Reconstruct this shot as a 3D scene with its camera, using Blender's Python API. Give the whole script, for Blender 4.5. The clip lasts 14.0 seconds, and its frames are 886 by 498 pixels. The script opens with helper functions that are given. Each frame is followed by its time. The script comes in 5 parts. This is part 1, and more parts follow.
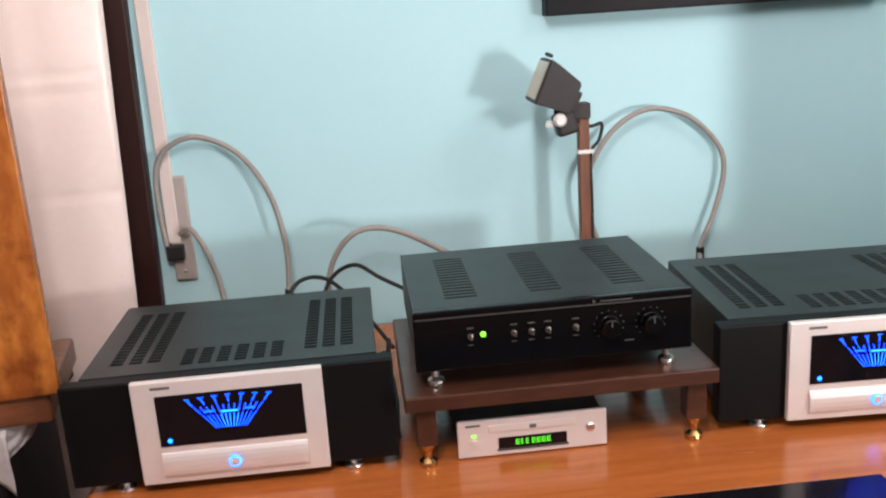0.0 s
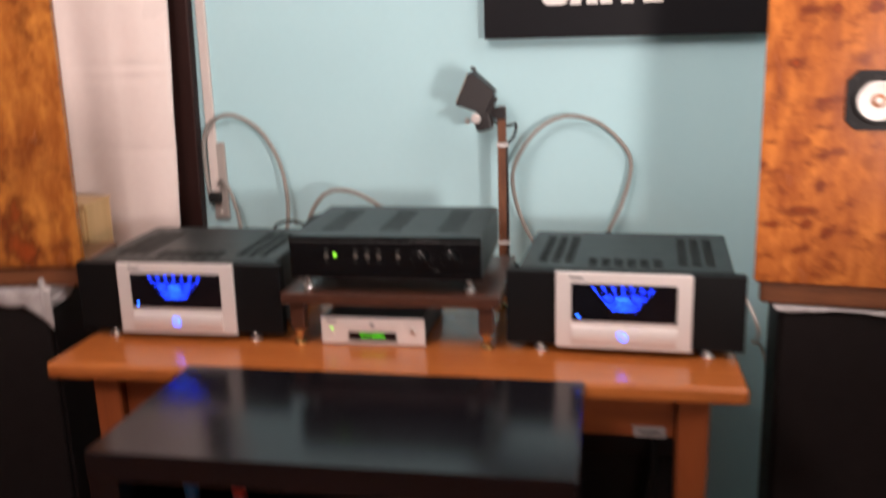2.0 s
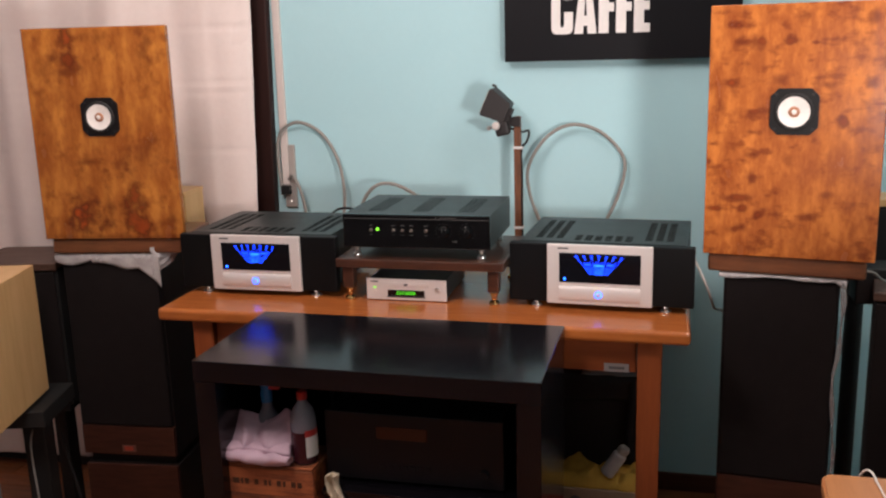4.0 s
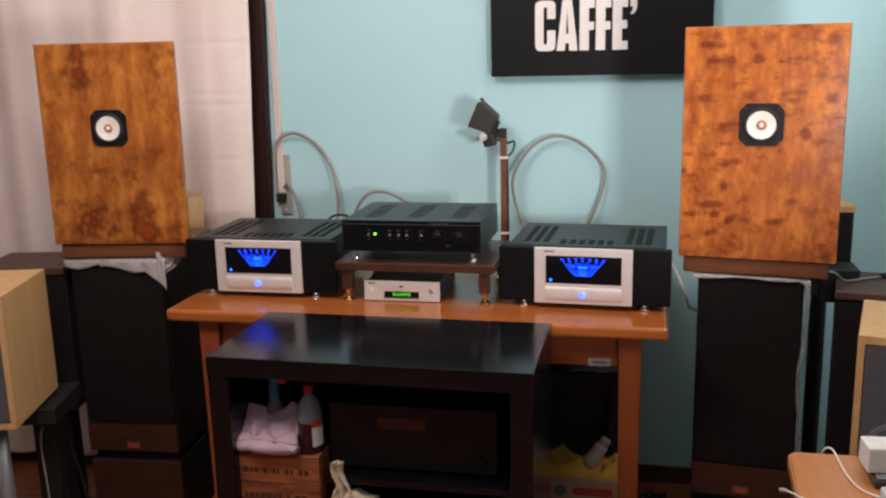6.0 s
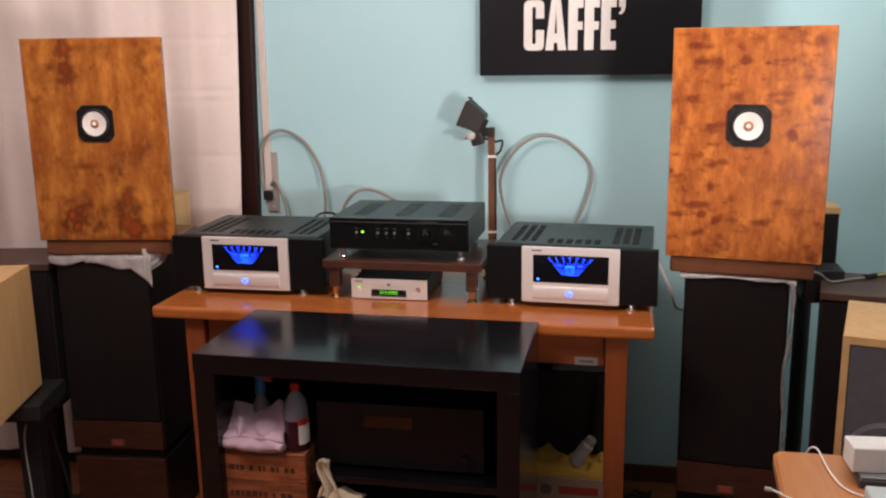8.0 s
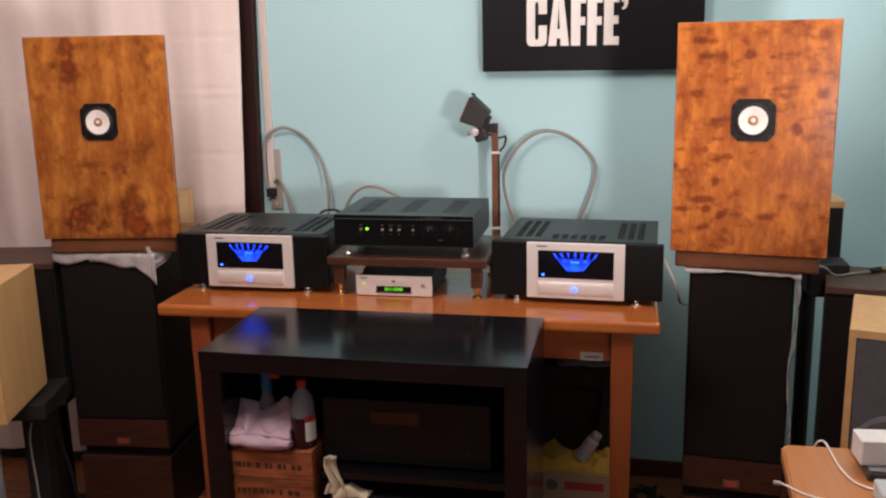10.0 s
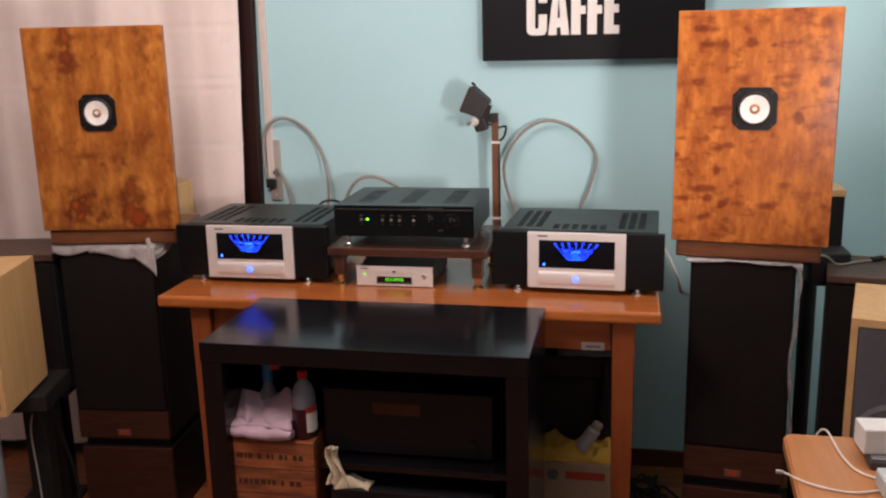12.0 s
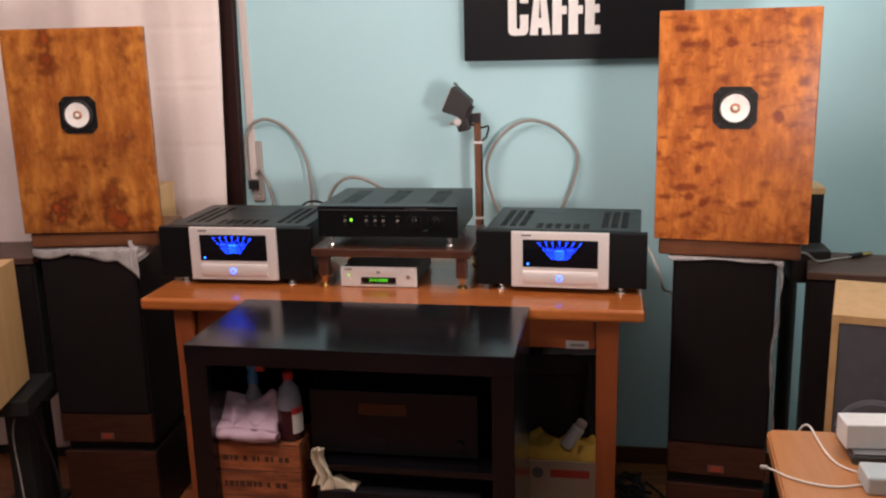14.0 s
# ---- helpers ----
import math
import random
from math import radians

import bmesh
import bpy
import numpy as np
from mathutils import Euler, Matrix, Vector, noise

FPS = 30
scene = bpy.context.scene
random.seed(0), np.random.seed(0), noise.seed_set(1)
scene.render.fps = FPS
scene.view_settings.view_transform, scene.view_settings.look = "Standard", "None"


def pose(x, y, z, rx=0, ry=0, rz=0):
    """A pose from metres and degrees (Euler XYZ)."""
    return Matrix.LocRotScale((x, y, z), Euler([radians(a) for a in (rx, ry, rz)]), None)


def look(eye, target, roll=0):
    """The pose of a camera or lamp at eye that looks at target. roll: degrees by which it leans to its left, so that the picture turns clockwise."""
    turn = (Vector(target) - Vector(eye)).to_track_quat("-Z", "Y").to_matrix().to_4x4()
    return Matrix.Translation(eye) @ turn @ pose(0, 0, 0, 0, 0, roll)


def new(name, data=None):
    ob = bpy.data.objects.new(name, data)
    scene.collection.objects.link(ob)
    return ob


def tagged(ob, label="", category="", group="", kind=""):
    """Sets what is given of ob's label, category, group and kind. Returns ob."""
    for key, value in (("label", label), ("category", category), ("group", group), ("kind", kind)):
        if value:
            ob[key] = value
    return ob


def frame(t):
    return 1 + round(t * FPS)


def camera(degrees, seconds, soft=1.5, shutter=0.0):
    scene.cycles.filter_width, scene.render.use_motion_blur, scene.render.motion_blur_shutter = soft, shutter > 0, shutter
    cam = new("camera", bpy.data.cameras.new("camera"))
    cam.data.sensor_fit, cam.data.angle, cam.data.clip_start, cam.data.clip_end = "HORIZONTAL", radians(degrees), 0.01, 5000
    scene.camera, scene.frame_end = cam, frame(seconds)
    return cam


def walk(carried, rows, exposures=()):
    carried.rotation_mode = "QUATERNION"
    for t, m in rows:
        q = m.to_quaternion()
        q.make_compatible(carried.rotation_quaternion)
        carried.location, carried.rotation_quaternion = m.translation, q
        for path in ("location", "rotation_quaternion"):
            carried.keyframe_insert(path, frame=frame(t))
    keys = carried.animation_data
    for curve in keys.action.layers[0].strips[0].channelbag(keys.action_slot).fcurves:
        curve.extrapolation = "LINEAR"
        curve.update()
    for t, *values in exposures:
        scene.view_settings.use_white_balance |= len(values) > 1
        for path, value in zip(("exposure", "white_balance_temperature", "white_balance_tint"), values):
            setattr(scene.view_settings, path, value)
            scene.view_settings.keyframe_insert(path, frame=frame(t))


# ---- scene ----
cam = camera(51.1, 14.0, soft=2.2, shutter=1.3)
PATH = [
    (0, (0.438, 0.110, 1.488), (0.5990, 2.0327, 0.9631), -3.70),
    (0.034, (0.438, 0.110, 1.488), (0.5990, 2.0327, 0.9631), -3.70),
    (0.1, (0.473, 0.080, 1.487), (0.6144, 2.0071, 0.9717), -4.01),
    (0.2, (0.515, 0.042, 1.485), (0.6344, 1.9721, 0.9733), -4.03),
    (0.5, (0.641, -0.068, 1.480), (0.6208, 1.8611, 0.9545), -2.04),
    (0.9, (0.751, -0.179, 1.486), (0.5705, 1.7534, 1.0017), -1.18),
    (1, (0.778, -0.205, 1.489), (0.5833, 1.7271, 1.0097), -1.76),
    (1.1, (0.804, -0.231, 1.494), (0.6074, 1.6990, 1.0086), -2.00),
    (1.5, (0.914, -0.335, 1.512), (0.7102, 1.5863, 0.9949), -2.13),
    (1.9, (1.092, -0.429, 1.491), (0.7757, 1.4884, 1.0172), -2.00),
    (2, (1.131, -0.454, 1.490), (0.7930, 1.4582, 1.0096), -1.64),
    (2.1, (1.165, -0.479, 1.494), (0.8084, 1.4240, 0.9938), -1.47),
    (2.4, (1.246, -0.561, 1.520), (0.8329, 1.3369, 1.0445), -2.08),
    (2.5, (1.264, -0.593, 1.525), (0.8696, 1.3130, 1.0658), -2.02),
    (2.6, (1.274, -0.630, 1.528), (0.9085, 1.2838, 1.0762), -2.21),
    (3, (1.280, -0.788, 1.525), (1.0350, 1.1350, 1.0337), -1.90),
    (3.4, (1.319, -0.881, 1.522), (1.0136, 1.0391, 1.0524), -2.09),
    (3.5, (1.329, -0.901, 1.521), (0.9674, 1.0086, 1.0497), -1.48),
    (3.6, (1.339, -0.921, 1.519), (0.9238, 0.9789, 1.0512), -1.82),
    (3.7, (1.344, -0.935, 1.519), (0.8675, 0.9531, 1.0633), -1.68),
    (5.8, (1.321, -1.146, 1.543), (0.9128, 0.7645, 1.1128), -1.52),
    (6, (1.322, -1.146, 1.542), (0.9080, 0.7633, 1.1139), -1.38),
    (6.5, (1.322, -1.146, 1.540), (0.9016, 0.7587, 1.0982), -1.24),
    (7, (1.322, -1.145, 1.541), (0.9219, 0.7626, 1.0933), -0.89),
    (7.5, (1.318, -1.146, 1.541), (0.9316, 0.7667, 1.1024), -0.85),
    (8, (1.317, -1.147, 1.540), (0.9330, 0.7682, 1.1095), -0.81),
    (10.5, (1.301, -1.150, 1.537), (0.9180, 0.7627, 1.0962), -1.21),
    (11, (1.301, -1.148, 1.536), (0.9176, 0.7634, 1.0908), -1.22),
    (11.5, (1.297, -1.148, 1.537), (0.9140, 0.7629, 1.0884), -1.21),
    (12, (1.298, -1.145, 1.535), (0.9171, 0.7643, 1.0791), -1.34),
    (12.5, (1.292, -1.144, 1.535), (0.9286, 0.7690, 1.0773), -1.20),
    (13, (1.293, -1.145, 1.534), (0.9299, 0.7670, 1.0756), -1.49),
    (13.5, (1.290, -1.148, 1.535), (0.9395, 0.7664, 1.0728), -1.45),
    (14, (1.289, -1.152, 1.538), (0.9496, 0.7653, 1.0801), -1.50),
]
walk(cam, [(t, look(eye, target, roll)) for t, eye, target, roll in PATH],
     exposures=[(0.0, 0.42, 6150, 11), (0.5, 0.36, 6250, 11), (1.0, 0.36, 6600, 13), (1.5, 0.28, 6500, 13), (2.0, 0.20, 6700, 18), (2.5, 0.22, 6650, 17), (3.0, 0.08, 6500, 13),
                (3.7, 0.06, 6450, 14), (6.0, 0.0, 6350, 11), (6.5, 0.0, 6350, 11), (8.0, 0.04, 6600, 15), (14.0, 0.03, 6650, 16)])

# ---- light ----
world = bpy.data.worlds.new("room_air")
scene.world = world
world.use_nodes = True
world.node_tree.nodes["Background"].inputs[0].default_value = (0.9, 0.92, 1.0, 1)
world.node_tree.nodes["Background"].inputs[1].default_value = 0.02


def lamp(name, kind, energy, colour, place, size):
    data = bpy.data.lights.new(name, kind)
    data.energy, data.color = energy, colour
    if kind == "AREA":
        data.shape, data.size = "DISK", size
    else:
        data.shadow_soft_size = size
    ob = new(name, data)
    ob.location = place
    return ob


# a floodlight at desk height on the right of the room, thrown upwards at the wall, and two added ceiling lamps out of
# view
flood = lamp("floodlight_bulb", "SPOT", 96, (1.0, 0.89, 0.83), (1.97, -0.30, 1.22), 0.13)
flood.data.spot_size, flood.data.spot_blend = radians(82), 0.55
flood.matrix_world = look((1.97, -0.30, 1.22), (0.62, 2.0, 2.38))
# both unseen: the overhead light is split to even out left and right
lamp("unseen_ceiling_lamp", "POINT", 57, (1.0, 0.87, 0.82), (0.32, 0.15, 2.35), 0.24)
lamp("unseen_ceiling_lamp", "POINT", 23, (1.0, 0.87, 0.82), (2.02, 0.62, 2.35), 0.22)


# ---- materials ----
def mat(name, colour, rough=0.5, metal=0.0, second=None, scale=8.0, stretch=(1, 1, 1), amount=0.5, fine=60.0,
        bump=0.0, bump_scale=150.0, coat=0.0, trans=0.0, ior=1.45, rough_var=0.08, per_piece=0.0, spec=0.5):
    """A surface with two scales of colour variation, uneven gloss and fine relief."""
    m = bpy.data.materials.new(name)
    m.use_nodes = True
    n, l = m.node_tree.nodes, m.node_tree.links
    b = n["Principled BSDF"]
    b.inputs["Metallic"].default_value = metal
    b.inputs["Coat Weight"].default_value = coat
    b.inputs["Coat Roughness"].default_value = 0.12
    b.inputs["Transmission Weight"].default_value = trans
    b.inputs["IOR"].default_value = ior
    b.inputs["Specular IOR Level"].default_value = spec
    second = second or tuple(c * 0.8 for c in colour)
    tc = n.new("ShaderNodeTexCoord")
    mp = n.new("ShaderNodeMapping")
    mp.inputs["Scale"].default_value = stretch
    l.new(tc.outputs["Object"], mp.inputs["Vector"])
    if per_piece:
        info = n.new("ShaderNodeObjectInfo")
        shift = n.new("ShaderNodeVectorMath")
        shift.operation = "ADD"
        l.new(tc.outputs["Object"], shift.inputs[0])
        l.new(info.outputs["Random"], shift.inputs[1])
        l.new(shift.outputs[0], mp.inputs["Vector"])
    big, small = n.new("ShaderNodeTexNoise"), n.new("ShaderNodeTexNoise")
    big.inputs["Scale"].default_value, big.inputs["Detail"].default_value = scale, 6
    small.inputs["Scale"].default_value, small.inputs["Detail"].default_value = fine, 4
    l.new(mp.outputs[0], big.inputs["Vector"])
    l.new(mp.outputs[0], small.inputs["Vector"])
    add = n.new("ShaderNodeMath")
    add.operation = "MULTIPLY_ADD"
    add.inputs[1].default_value = 0.4
    l.new(small.outputs["Fac"], add.inputs[0])
    l.new(big.outputs["Fac"], add.inputs[2])
    rng = n.new("ShaderNodeMapRange")
    rng.inputs["From Min"].default_value, rng.inputs["From Max"].default_value = 0.55, 0.86
    rng.inputs["To Max"].default_value = amount
    l.new(add.outputs[0], rng.inputs["Value"])
    mix = n.new("ShaderNodeMix")
    mix.data_type = "RGBA"
    mix.inputs["A"].default_value, mix.inputs["B"].default_value = (*colour, 1), (*second, 1)
    l.new(rng.outputs[0], mix.inputs["Factor"])
    out = mix.outputs["Result"]
    if per_piece:
        tone = n.new("ShaderNodeHueSaturation")
        val = n.new("ShaderNodeMapRange")
        val.inputs["To Min"].default_value, val.inputs["To Max"].default_value = 1 - per_piece, 1 + per_piece
        l.new(info.outputs["Random"], val.inputs["Value"])
        l.new(val.outputs[0], tone.inputs["Value"])
        l.new(out, tone.inputs["Color"])
        out = tone.outputs[0]
    l.new(out, b.inputs["Base Color"])
    rr = n.new("ShaderNodeMapRange")
    rr.inputs["To Min"].default_value, rr.inputs["To Max"].default_value = max(0.02, rough - rough_var), min(1, rough + rough_var)
    l.new(big.outputs["Fac"], rr.inputs["Value"])
    l.new(rr.outputs[0], b.inputs["Roughness"])
    if bump:
        tex = n.new("ShaderNodeTexNoise")
        tex.inputs["Scale"].default_value, tex.inputs["Detail"].default_value = bump_scale, 3
        l.new(mp.outputs[0], tex.inputs["Vector"])
        bp = n.new("ShaderNodeBump")
        bp.inputs["Strength"].default_value, bp.inputs["Distance"].default_value = bump, 0.002
        l.new(tex.outputs["Fac"], bp.inputs["Height"])
        l.new(bp.outputs[0], b.inputs["Normal"])
    return m


def glow(name, colour, strength):
    m = bpy.data.materials.new(name)
    m.use_nodes = True
    b = m.node_tree.nodes["Principled BSDF"]
    b.inputs["Base Color"].default_value = (*[c * 0.2 for c in colour], 1)
    b.inputs["Emission Color"].default_value = (*colour, 1)
    b.inputs["Emission Strength"].default_value = strength
    return m


def stained_board(name, knots, base, dark, red, grain, cloud_grain, smudge_grain, smudge, cloud_depth):
    """Varnished board: streaked grain with clouds, and stains of their own shape at (x, z, half width, half height, depth)."""
    m = mat(name, base, 0.24, second=dark, scale=5.5, stretch=grain, amount=0.85, fine=26, coat=0.2, rough_var=0.1, bump=0.1, bump_scale=60)
    n, l = m.node_tree.nodes, m.node_tree.links
    b = n["Principled BSDF"]
    tc = n.new("ShaderNodeTexCoord")
    warp = n.new("ShaderNodeTexNoise")
    warp.inputs["Scale"].default_value, warp.inputs["Detail"].default_value = 30, 6
    l.new(tc.outputs["Object"], warp.inputs["Vector"])
    cloud = n.new("ShaderNodeTexNoise")
    cloud.inputs["Scale"].default_value, cloud.inputs["Detail"].default_value = 9, 9
    cloud.inputs["Roughness"].default_value = 0.62
    squeeze = n.new("ShaderNodeMapping")
    squeeze.inputs["Scale"].default_value = cloud_grain
    l.new(tc.outputs["Object"], squeeze.inputs["Vector"])
    l.new(squeeze.outputs[0], cloud.inputs["Vector"])
    cr = n.new("ShaderNodeMapRange")
    cr.inputs["From Min"].default_value, cr.inputs["From Max"].default_value = 0.47, 0.66
    cr.inputs["To Max"].default_value = cloud_depth
    l.new(cloud.outputs["Fac"], cr.inputs["Value"])
    total = None
    for x, z, hw, hh, depth in knots:
        d = n.new("ShaderNodeVectorMath")
        d.operation = "SUBTRACT"
        d.inputs[1].default_value = (x, 0, z)
        l.new(tc.outputs["Object"], d.inputs[0])
        s = n.new("ShaderNodeVectorMath")
        s.operation = "MULTIPLY"
        s.inputs[1].default_value = (1 / hw, 0, 1 / hh)
        l.new(d.outputs[0], s.inputs[0])
        length = n.new("ShaderNodeVectorMath")
        length.operation = "LENGTH"
        l.new(s.outputs[0], length.inputs[0])
        wob = n.new("ShaderNodeMath")
        wob.operation = "MULTIPLY_ADD"
        wob.inputs[1].default_value = 3.0
        l.new(warp.outputs["Fac"], wob.inputs[0])
        l.new(length.outputs["Value"], wob.inputs[2])
        f = n.new("ShaderNodeMapRange")
        f.interpolation_type = "SMOOTHSTEP"
        f.inputs["From Min"].default_value, f.inputs["From Max"].default_value = 1.45, 2.75
        f.inputs["To Min"].default_value, f.inputs["To Max"].default_value = depth, 0
        l.new(wob.outputs[0], f.inputs["Value"])
        if total is None:
            total = f.outputs[0]
        else:
            mx = n.new("ShaderNodeMath")
            mx.operation = "MAXIMUM"
            l.new(total, mx.inputs[0])
            l.new(f.outputs[0], mx.inputs[1])
            total = mx.outputs[0]
    was = b.inputs["Base Color"].links[0].from_socket
    m1, m2 = n.new("ShaderNodeMix"), n.new("ShaderNodeMix")
    m1.data_type = m2.data_type = "RGBA"
    m1.inputs["B"].default_value, m2.inputs["B"].default_value = (*dark, 1), (*red, 1)
    l.new(was, m1.inputs["A"])
    l.new(cr.outputs[0], m1.inputs["Factor"])
    l.new(m1.outputs["Result"], m2.inputs["A"])
    l.new(total, m2.inputs["Factor"])
    # the heart of a knot glows redder than its rim
    heart = n.new("ShaderNodeMix")
    heart.data_type = "RGBA"
    heart.inputs["A"].default_value, heart.inputs["B"].default_value = (*red, 1), (0.33, 0.055, 0.010, 1)
    core = n.new("ShaderNodeMapRange")
    core.inputs["From Min"].default_value, core.inputs["From Max"].default_value = 0.72, 0.98
    l.new(total, core.inputs["Value"])
    l.new(core.outputs[0], heart.inputs["Factor"])
    l.new(heart.outputs["Result"], m2.inputs["B"])
    speck = n.new("ShaderNodeTexNoise")
    speck.inputs["Scale"].default_value, speck.inputs["Detail"].default_value = 24, 5
    ms = n.new("ShaderNodeMapping")
    ms.inputs["Scale"].default_value = smudge_grain
    l.new(tc.outputs["Object"], ms.inputs["Vector"])
    l.new(ms.outputs[0], speck.inputs["Vector"])
    sr = n.new("ShaderNodeMapRange")
    sr.inputs["From Min"].default_value, sr.inputs["From Max"].default_value = 0.54, 0.68
    sr.inputs["To Max"].default_value = smudge
    l.new(speck.outputs["Fac"], sr.inputs["Value"])
    m3 = n.new("ShaderNodeMix")
    m3.data_type = "RGBA"
    m3.inputs["B"].default_value = (*[0.35 * p + 0.65 * q for p, q in zip(dark, red)], 1)
    l.new(m2.outputs["Result"], m3.inputs["A"])
    l.new(sr.outputs[0], m3.inputs["Factor"])
    l.new(m3.outputs["Result"], b.inputs["Base Color"])
    return m


WALL = mat("aqua_wall_paint", (0.45, 0.71, 0.76), 0.75, second=(0.41, 0.67, 0.72), scale=2.5, amount=0.5, bump=0.08, bump_scale=220)
WHITE_WALL = mat("white_wall_paint", (0.78, 0.76, 0.72), 0.8, second=(0.72, 0.69, 0.64), scale=2.0, bump=0.2)
# west and south walls are unseen; their grey is set for the bounced light
BOUNCE_WALL = mat("grey_bounce_wall", (0.40, 0.39, 0.41), 0.75, second=(0.35, 0.34, 0.36), scale=3)
SHEET = mat("white_plastic_sheet", (0.80, 0.685, 0.64), 0.30, second=(0.73, 0.61, 0.565), scale=4.0, amount=0.6, bump=0.15, bump_scale=40)
POST = mat("dark_stained_wood", (0.028, 0.009, 0.007), 0.5, spec=0.3, second=(0.014, 0.005, 0.004), stretch=(12, 12, 1), bump=0.15)
BASEBOARD = mat("brown_skirting_wood", (0.10, 0.035, 0.018), 0.4, second=(0.05, 0.018, 0.01), stretch=(1, 10, 10))
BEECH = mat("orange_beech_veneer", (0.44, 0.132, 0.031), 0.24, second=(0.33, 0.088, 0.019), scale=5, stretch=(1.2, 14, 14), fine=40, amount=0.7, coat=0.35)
# legs and front apron: darker copies of the beech, their shade in the colour
BEECH_UP_SHADED = mat("shaded_beech_leg", (0.30, 0.076, 0.022), 0.35, second=(0.23, 0.053, 0.015), scale=5, stretch=(14, 14, 1.2), fine=40, amount=0.7, coat=0.15)
BEECH_RAIL_SHADED = mat("shaded_beech_rail", (0.30, 0.076, 0.022), 0.35, second=(0.23, 0.053, 0.015), scale=5, stretch=(1.2, 14, 14), fine=40, amount=0.7, coat=0.15)
DESK = mat("light_cherry_laminate", (0.50, 0.215, 0.085), 0.35, second=(0.42, 0.17, 0.06), scale=5, stretch=(14, 1.2, 14), fine=40, amount=0.7, coat=0.15)
LACQUER = mat("black_lacquer", (0.0048, 0.0042, 0.0060), 0.17, spec=0.45, second=(0.006, 0.0053, 0.0075), scale=9, bump=0.03, bump_scale=300, rough_var=0.05)
STAND_WOOD = mat("walnut_stand_wood", (0.072, 0.025, 0.013), 0.33, second=(0.034, 0.012, 0.007), scale=6, stretch=(2, 16, 16), fine=30, amount=0.8, coat=0.2)
STICK = mat("stick_wood", (0.19, 0.075, 0.035), 0.5, second=(0.10, 0.038, 0.02), stretch=(14, 14, 1.5), amount=0.8)
STEEL = mat("black_powder_coat", (0.016, 0.021, 0.021), 0.42, second=(0.012, 0.016, 0.016), scale=12, bump=0.12, bump_scale=900, rough_var=0.05)
WING = mat("black_anodised_front", (0.0035, 0.0035, 0.004), 0.5, spec=0.2, scale=12, bump=0.05, bump_scale=700)
INSIDE = mat("dark_inside", (0.006, 0.006, 0.006), 0.8)
SILVER = mat("champagne_aluminium", (0.76, 0.70, 0.67), 0.36, metal=0.35, second=(0.72, 0.66, 0.63), scale=30, stretch=(1, 8, 20), bump=0.03, bump_scale=500)
CHROME = mat("polished_chrome", (0.80, 0.78, 0.75), 0.28, metal=1.0, scale=20)
BRASS = mat("polished_brass", (0.62, 0.40, 0.16), 0.22, metal=1.0, scale=20)
GLASS_BLACK = mat("black_acrylic", (0.004, 0.004, 0.006), 0.08, scale=20, rough_var=0.02)
GLOSS_BLACK = mat("gloss_black_panel", (0.003, 0.003, 0.0035), 0.12, spec=0.35, scale=10, rough_var=0.03)
PRINT = mat("pale_print", (0.055, 0.055, 0.052), 0.5)
PRINT_DARK = mat("dark_print", (0.12, 0.11, 0.11), 0.5)
BLUE = glow("blue_display", (0.004, 0.036, 1.0), 10.0)
BLUE_HOT = glow("bright_blue_display", (0.008, 0.090, 1.0), 9.0)
GREEN = glow("green_display", (0.10, 0.75, 0.02), 1.1)
GREEN_LED = glow("green_led", (0.26, 0.95, 0.04), 1.5)
TV_TEXT = glow("white_screen_text", (1.0, 0.95, 0.90), 1.0)
RUBBER = mat("black_rubber", (0.012, 0.012, 0.012), 0.6)
CABLE = mat("beige_braided_cable", (0.31, 0.29, 0.265), 0.6, second=(0.23, 0.215, 0.195), scale=90, bump=0.3, bump_scale=800)
WHITE_CABLE = mat("white_cable", (0.84, 0.79, 0.74), 0.45)
BEIGE_PLASTIC = mat("aged_white_plastic", (0.68, 0.60, 0.56), 0.4, second=(0.60, 0.53, 0.49), scale=7)
SOCKET = mat("grey_socket_plastic", (0.40, 0.36, 0.33), 0.4)
LAMP_BLACK = mat("matt_black_metal", (0.022, 0.018, 0.018), 0.5, scale=15, bump=0.08, bump_scale=400)
CREAM = mat("frosted_cream_glass", (0.62, 0.53, 0.42), 0.3)
WHITE_PLASTIC = mat("white_plastic", (0.78, 0.77, 0.76), 0.35)
CONE = mat("white_paper_cone", (0.80, 0.76, 0.72), 0.6, scale=30)
COPPER = mat("copper_phase_plug", (0.42, 0.19, 0.10), 0.4, metal=0.2)
GRILLE = mat("dark_brown_grille_cloth", (0.0115, 0.0085, 0.0085), 0.9, spec=0.2, second=(0.009, 0.0065, 0.0065), scale=25, bump=0.5, bump_scale=1200)
VENEER_DARK = mat("dark_walnut_veneer", (0.066, 0.023, 0.014), 0.45, spec=0.3, second=(0.040, 0.014, 0.009), scale=6, stretch=(2, 10, 12), amount=0.8)
TOP_BROWN = mat("brown_veneer_top", (0.095, 0.05, 0.035), 0.5, second=(0.06, 0.03, 0.02), scale=6, stretch=(2, 12, 12), amount=0.8)
BLOND = mat("blond_maple_veneer", (0.66, 0.41, 0.185), 0.4, second=(0.57, 0.335, 0.14), scale=4, stretch=(9, 9, 1), fine=30, amount=0.8)
GREY_CLOTH = mat("grey_grille_cloth", (0.105, 0.10, 0.115), 0.9, second=(0.085, 0.08, 0.095), scale=30, bump=0.5, bump_scale=1200)
BADGE = mat("red_badge", (0.42, 0.06, 0.03), 0.4)
